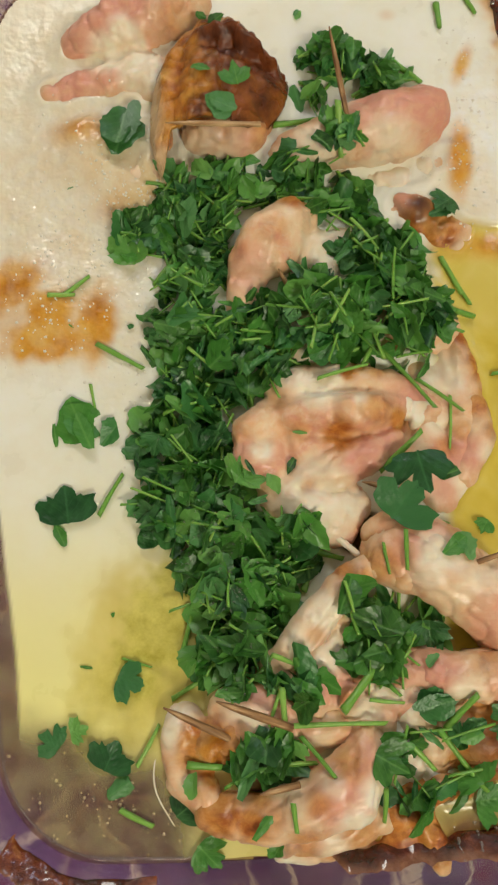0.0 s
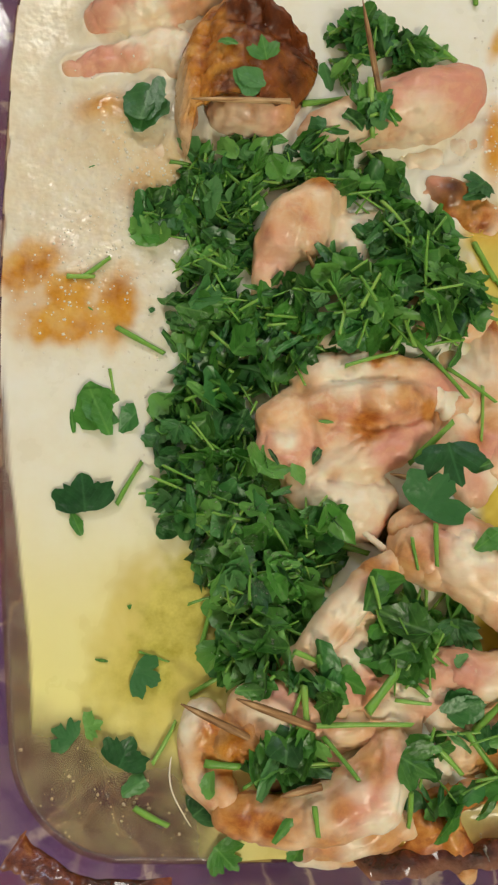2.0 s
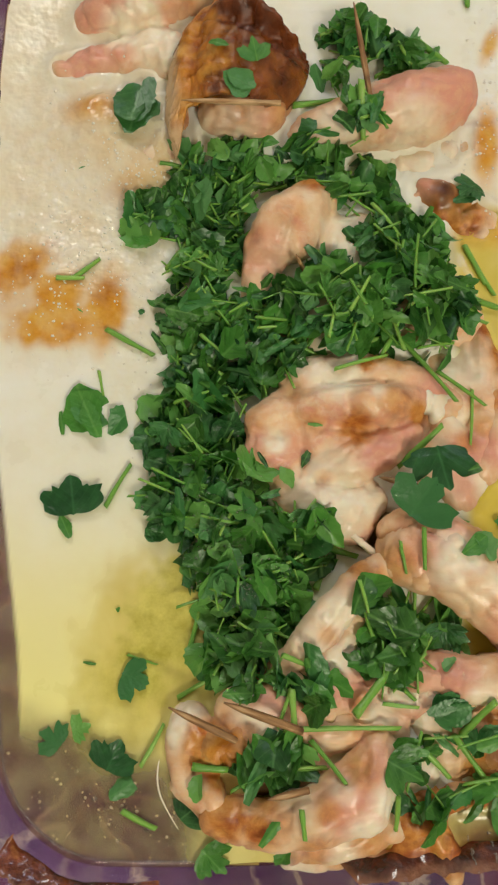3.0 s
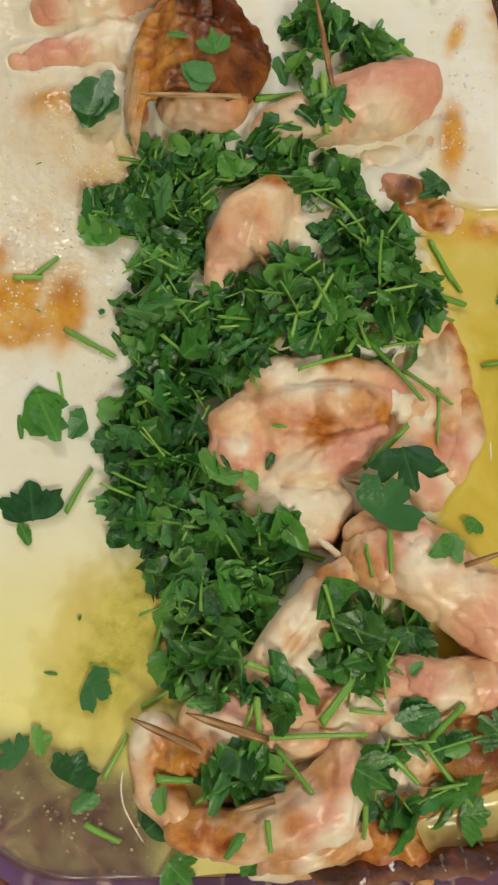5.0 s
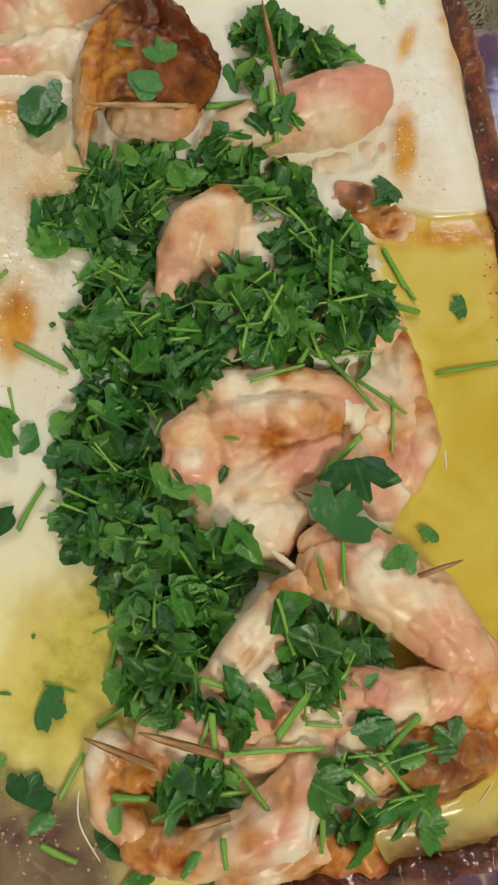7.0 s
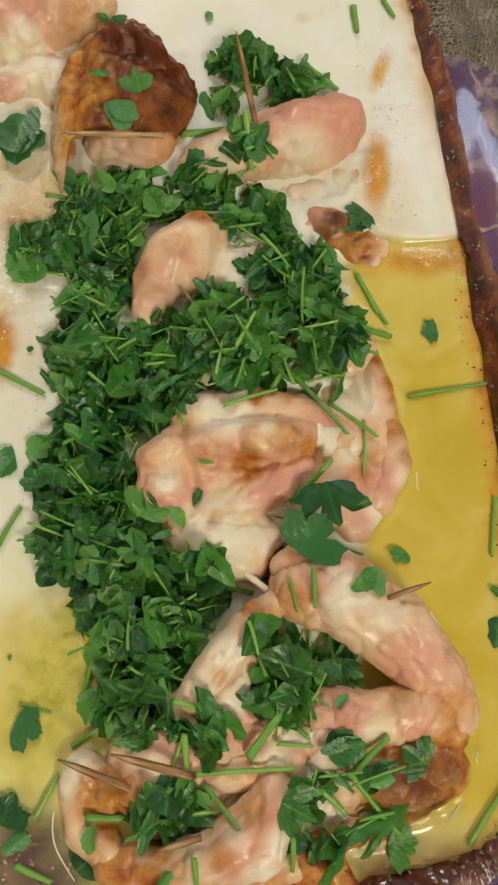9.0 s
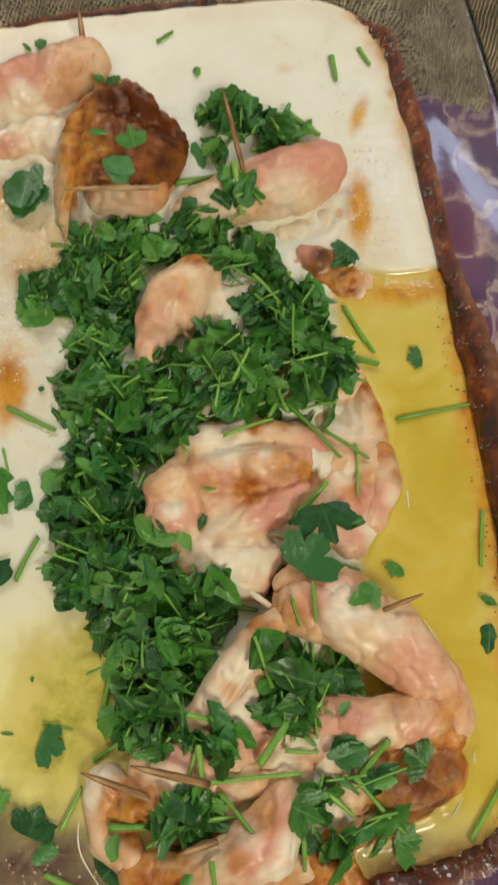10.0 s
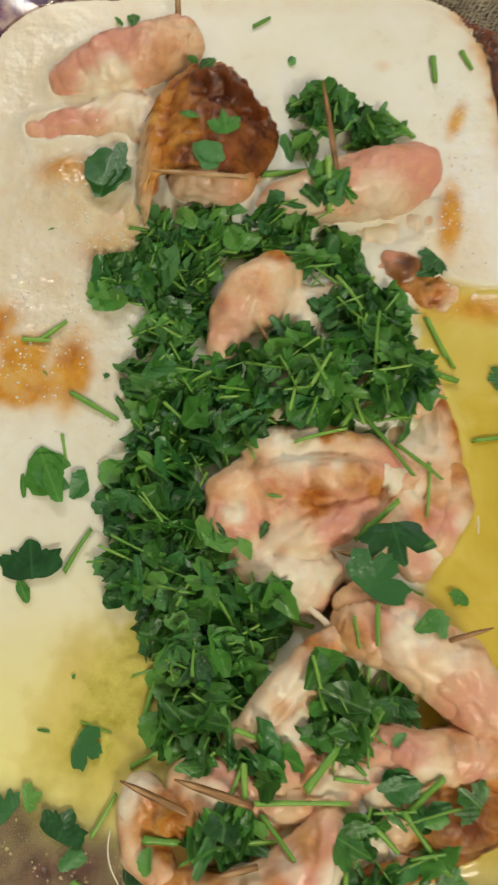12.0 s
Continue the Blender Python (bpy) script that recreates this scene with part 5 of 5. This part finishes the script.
loose_leaf("sliver", -56, -17, 6.0, 35)
loose_leaf("sliver", 16, 61, 6.8, 0)
loose_leaf("torn", 13, 50, 8.4, 40)
loose_leaf("torn", 7, 44, 9.2, 10)
loose_leaf("sliver", -1, 49, 8.4, -35)
loose_leaf("torn", 1, 41, 9.2, -50)
loose_leaf("whole", 97, 110, 11.2, 10)
loose_leaf("whole", 81, 31, 10.0, 60)
loose_leaf("torn", 113, 18, 7.2, 150)
loose_leaf("torn", 112, 6, 12.8, 80)
loose_leaf("torn", 19, 240, 6.4, 40)
loose_leaf("whole", 80, -31, 16.8, -40, 50)
loose_leaf("torn", 68, -37, 12.8, 20, 52)
loose_leaf("whole", 55, -28, 14.8, 20)
loose_leaf("whole", 75, -58, 18.4, -50)
loose_leaf("torn", 49, -58, 12.0, 80)
loose_leaf("torn", 64, 22, 10.8, -25)
loose_leaf("torn", -15, 223, 9.2, 20)
loose_leaf("torn", -20, 226, 8.0, 10)
loose_leaf("torn", -46, 255, 11.2, 90)
loose_leaf("sliver", -52, 254, 7.2, 10)
loose_leaf("torn", 18, 241, 6.0, 40)
loose_leaf("torn", 57, -14, 6.8, 0)
loose_leaf("torn", 64, -9, 6.8, 10)
loose_stem(-76, 116, -66, 116, 1.5)
loose_stem(-70, 116, -61, 124, 1.5)
loose_stem(-57, 97, -40, 88, 1.8)
loose_stem(-54, 34, -46, 49, 1.5)
loose_stem(-59, 82, -57, 73, 1.0)
loose_stem(-24, -13, -21, -0, 1.7)
loose_stem(-44, -14, -34, -17, 0.8)
loose_stem(-38, -48, -31, -35, 1.4)
loose_stem(-43, -61, -32, -66, 1.8)
loose_stem(7, -34, 42, -33, 1.5)
loose_stem(9, -22, 10, -34, 2.0)
loose_stem(15, -37, 25, -48, 1.4)
loose_stem(28, -29, 40, -15, 2.5)
loose_stem(41, -19, 47, -25, 1.4)
loose_stem(37, -26, 48, -27, 1.2)
loose_stem(44, 93, 63, 70, 1.4)
loose_stem(38, 85, 49, 106, 1.4)
loose_stem(71, 132, 78, 117, 1.5)
loose_stem(70, 76, 69, 57, 1.0)
loose_stem(58, 82, 74, 70, 1.2)
loose_stem(43, 48, 57, 61, 2.1)
loose_stem(20, 22, 31, 19, 2.0)
loose_stem(12, -55, 13, -63, 1.5)
loose_stem(-21, -46, -10, -47, 2.1)
loose_stem(-27, 51, -23, 42, 1.4)
loose_stem(-27, 51, -16, 45, 1.4)
loose_stem(-25, 134, -12, 130, 1.4)
loose_stem(-37, 120, -29, 132, 1.8)
loose_stem(-34, 87, -29, 92, 1.5)
loose_stem(31, 182, 33, 166, 2.0)
loose_stem(8, 185, 28, 190, 1.8)
loose_stem(55, 218, 67, 207, 2.0)
loose_stem(-4, 162, 7, 155, 1.7)
loose_stem(49, 27, 49, 14, 1.4)
loose_stem(42, 21, 44, 13, 1.0)
loose_stem(87, 86, 118, 91, 1.2)
loose_stem(75, 244, 76, 233, 2.1)
loose_stem(87, 248, 91, 240, 1.5)
loose_stem(2, 255, 9, 260, 1.2)
loose_stem(115, 50, 112, 30, 1.4)
loose_stem(97, -59, 114, -37, 1.5)
loose_stem(71, 132, 81, 113, 1.4)
loose_stem(70, 109, 82, 108, 2.0)
loose_stem(59, -35, 75, -55, 1.7)
loose_stem(53, -61, 58, -51, 1.7)
loose_stem(41, -52, 41, -63, 1.5)
loose_stem(50, -40, 58, -48, 1.7)
loose_stem(61, -35, 70, -24, 2.0)
loose_stem(42, 23, 44, 13, 0.9)
loose_stem(3, 1, 6, -21, 0.9)
loose_stem(9, -22, 5, -34, 1.2)
loose_stem(22, 79, 40, 85, 1.2)
loose_stem(-40, 108, -27, 110, 1.2)
loose_stem(3, 94, 14, 106, 1.5)
loose_stem(10, 86, 19, 98, 1.5)
loose_stem(20, 111, 29, 119, 1.4)
loose_stem(25, 88, 43, 94, 1.4)
loose_stem(40, 119, 48, 132, 1.5)
loose_stem(-13, 28, -18, 24, 1.8)
loose_stem(-17, 25, -14, 19, 2.0)
loose_stem(6, -12, 17, -17, 1.5)
loose_stem(17, 8, 20, 16, 2.0)
loose_stem(52, 209, 46, 197, 1.8)
loose_stem(-27, -27, -14, -19, 1.5)
loose_stem(56, 36, 68, 31, 1.1)

# ---- heaps of parsley ----
parsley_heap("band of chopped green parsley below the browned roll", [(-18, 159, 17, 10, 6, 70), (-41, 141, 10, 10, 5, 40), (-26, 148, 12, 12, 6, 44), (-4, 156, 12, 7, 5, 34), (14, 155, 9, 6, 4, 20), (32, 152, 15, 10, 6, 50), (-15, 139, 6, 8, 6, 22), (-11, 144, 5, 6, 6, 18)], 1)
parsley_heap("big heap of chopped green parsley and stalks over a buried roll", [(22, 101, 23, 16, 12, 130), (48, 105, 22, 19, 12, 150), (45, 130, 14, 11, 9, 70), (54, 132, 12, 12, 8, 40), (20, 116, 9, 7, 7, 30), (5, 107, 8, 6, 7, 25)], 7)
parsley_heap("heap of chopped parsley beside the small roll, at the cream's edge", [(-23, 127, 15, 12, 7, 60), (-26, 103, 16, 14, 9, 75), (-8, 89, 22, 16, 10, 110), (-10, 103, 12, 9, 8, 40), (-13, 128, 6, 10, 7, 24)], 8)
parsley_heap("dense wet heap of chopped parsley against the large roll", [(-25, 74, 12, 11, 8, 55), (-29, 54, 13, 12, 9, 65), (-27, 37, 14, 14, 10, 75), (-14, 62, 8, 14, 7, 45), (-12, 45, 10, 10, 8, 40)], 2)
parsley_heap("dense wet heap of chopped parsley in the yellow sauce", [(-11, 29, 19, 14, 12, 95), (-6, 11, 20, 14, 13, 120), (-5, -8, 13, 11, 11, 70), (14, 26, 11, 7, 8, 36), (17, 18, 5, 5, 5, 12), (8, 3, 6, 7, 7, 16), (-6, -19, 14, 5, 5, 28), (-16, -14, 6, 6, 5, 18)], 9)
parsley_heap("clump of chopped parsley on a curved chicken roll", [(41, -8, 11, 13, 8, 62), (33, 5, 5, 6, 5, 14), (54, -3, 11, 7, 4, 24)], 3)
parsley_heap("clump of parsley beside the pink chicken roll", [(33, 216, 15, 8, 9, 60), (49, 209, 13, 8, 7, 45), (23, 199, 7, 5, 4, 14), (16, 165, 12, 6, 4, 24), (30, 172, 8, 7, 4, 18)], 4)
parsley_heap("parsley sprig fanned out on the broad chicken roll", [(3, -44, 13, 7, 6, 40), (17, -21, 5, 7, 5, 16)], 5)
parsley_heap("loose clump of parsley leaves and stalks on browned skin", [(46, -40, 8, 6, 4, 12), (64, -34, 8, 6, 4, 9), (51, -55, 8, 7, 4, 10), (66, -51, 6, 8, 4, 8)], 6)


# ---- wet specks and crumbs, too many and too small to pick out ----
def specks(name, label, category, places, material, flat=0.7):
    """Small beads joined to one mesh; places are (x, y, z, r)."""
    bm = bmesh.new()
    bmesh.ops.create_icosphere(bm, subdivisions=1, radius=1.0)
    unit = [v.co.copy() for v in bm.verts]
    tris = [tuple(v.index for v in f.verts) for f in bm.faces]
    bm.free()
    verts, faces = [], []
    for i, (x, y, z, r) in enumerate(places):
        base = len(verts)
        verts += [Vector((x + r * v.x * (1 + 0.3 * math.sin(i)), y + r * v.y, z + r * flat * v.z)) * MM for v in unit]
        faces += [tuple(base + k for k in f) for f in tris]
    return tagged(new(name, mesh_of(name, verts, faces, material)), label, category, kind="stuff")


def heap_tree():
    verts, faces = [], []
    for heap in [o for o in scene.objects if o.name.startswith("parsley_heap")]:
        shift = Matrix.Translation(heap.location)
        for ob in heap.children:
            m = shift @ ob.matrix_basis
            base = len(verts)
            verts += [m @ v.co for v in ob.data.vertices]
            faces += [tuple(base + i for i in q.vertices) for q in ob.data.polygons]
    return BVHTree.FromPolygons(verts, faces)


def wall_places(seed, count):
    rng = random.Random(seed)
    loop, wide = outline(0.0), outline(9.0)
    out = []
    while len(out) < count:
        i = rng.choice(list(range(116, 160)) + list(range(0, 10)))
        up = rng.uniform(0.5, 10)
        d = (0.6 * min(up, 7.5) + 1.14 * max(0.0, up - 7.5) - 2.6) / 9.0
        p, q = loop[i], wide[i]
        j = rng.uniform(-2, 2)
        out.append((p[0] + (q[0] - p[0]) * d, p[1] + (q[1] - p[1]) * d + j, LEVEL + up, rng.uniform(0.22, 0.62)))
    return out


def heap_places(seed):
    rng, tree = random.Random(seed), heap_tree()
    out = []
    while len(out) < 520:
        x, y = rng.gauss(-8, 14), rng.gauss(20, 22)
        hit = tree.ray_cast(Vector((x * MM, y * MM, 0.15)), Vector((0, 0, -1)))[0]
        if hit is not None:
            out.append((x, y, hit.z / MM + 0.1, rng.uniform(0.22, 0.5)))
    return out


def cream_places(seed):
    """Glossy beads added to make glints on the curdled cream and on the far block."""
    rng, out = random.Random(seed), []
    for cx, cy, sx, sy, count in ((-62, 140, 15, 26, 330), (-48, 160, 10, 14, 110), (-75, 112, 14, 14, 120), (86, 188, 6, 24, 150), (68, 172, 8, 7, 40), (-40, 100, 6, 22, 90)):
        for _ in range(count):
            x, y = rng.gauss(cx, sx), rng.gauss(cy, sy)
            if float(in_dish(x, y)) > 2:
                z = rest(x, y)[0]
                if z < LEVEL + 9:
                    out.append((x, y, z, rng.choice((0.22, 0.28, 0.34, 0.42, 0.6))))
    return out


specks("fat_beads", "tiny glossy cream beads added for glints on the curdled cream", "beads", cream_places(17), BEADS, 0.7)
specks("oil_droplets", "tiny clear droplets glinting on the baked crust", "droplets", wall_places(5, 620), DROP, 0.9)
specks("water_droplets", "tiny clear droplets on the wet parsley", "droplets", heap_places(7), DROP, 0.9)


def corner_bits(seed, count):
    rng, out = random.Random(seed), []
    while len(out) < count:
        x, y = rng.gauss(-50, 16), rng.gauss(-60, 9)
        if 1.0 < float(in_dish(x, y)) < 30 and x < -12:
            out.append((x, y, LEVEL + 0.1, rng.choice((0.2, 0.2, 0.25, 0.3, 0.45, 0.6))))
    return out


def shore_bits(seed, count):
    rng, out = random.Random(seed), []
    while len(out) < count:
        y = rng.uniform(-55, 135)
        x = rng.uniform(95, 122)
        if 1.0 < float(in_dish(x, y)) < 7.0:
            out.append((x, y, LEVEL + 0.1, rng.uniform(0.18, 0.62)))
    return out


def glint_tube(name, label, points, radius, material=BEADS):
    """A thin tube in place of a meniscus glint, smooth through the given points."""
    cu = bpy.data.curves.new(name, "CURVE")
    cu.dimensions, cu.bevel_depth, cu.bevel_resolution, cu.resolution_u = "3D", radius * MM, 2, 8
    sp = cu.splines.new("NURBS")
    sp.points.add(len(points) - 1)
    sp.use_endpoint_u, sp.order_u = True, 3
    for i, (q, (x, y)) in enumerate(zip(sp.points, points)):
        q.co = (x * MM, y * MM, (LEVEL + 0.45) * MM, 1)
        q.radius = 0.35 + 0.65 * math.sin(math.pi * (i + 0.5) / len(points))
    me_ob = new(name, cu)
    dg = bpy.context.evaluated_depsgraph_get()
    me = bpy.data.meshes.new_from_object(me_ob.evaluated_get(dg))
    bpy.data.objects.remove(me_ob)
    me.materials.clear()
    me.materials.append(material)
    me.shade_smooth()
    return tagged(new(name, me), label, "fat film", kind="stuff")


# cream-coloured tubes painted in where the liquid's edge glints
glint_tube("fat_film", "thin pale tube in place of a glint beside the broad roll", [(-30.8, -41.1), (-32.7, -47.1), (-32.4, -54.6), (-29.6, -60.3), (-25.3, -66.3)], 0.3)
glint_tube("fat_film", "thin pale tube in place of a glint beside the browned skin", [(101.9, -32.0), (101.9, -37.0), (97.9, -42.3), (96.3, -46.8), (91.4, -52.3)], 0.35)
glint_tube("fat_film", "short pale tube in place of the glint where oil meets the chicken", [(88.0, 66.2), (88.2, 61.3), (88.3, 57.0), (88.3, 52.7)], 0.4)
glint_tube("fat_film", "short pale tube in place of the glint where oil meets the curved roll", [(89.6, 12.2), (91.8, 8.5), (93.9, 4.7), (96.0, 1.1)], 0.4)

# clear tube added along the waterline to carry its highlight
_wall = outline(-0.4)
glint_tube("fat_film", "thin clear tube added for the glint where the broth meets the glass", [_wall[i] for i in range(62, 108, 2)], 0.42, GLINT_EDGE)
specks("curd_crumbs", "pale curd crumbs floating in the clear broth", "crumbs", corner_bits(11, 80), CURD_BITS, 0.2)
specks("burnt_specks", "dark burnt specks along the edge of the oil", "crumbs", shore_bits(13, 150), DARK_BITS, 0.3)
specks("broth_bubbles", "few clear bubbles standing in the broth", "bubbles", [(-35, -66, LEVEL + 0.2, 1.7), (-52, -58, LEVEL + 0.2, 0.9), (-58, -50, LEVEL + 0.2, 0.7), (-44, -70, LEVEL + 0.2, 0.8), (-28, -71, LEVEL + 0.2, 0.7)], DROP, 0.45)
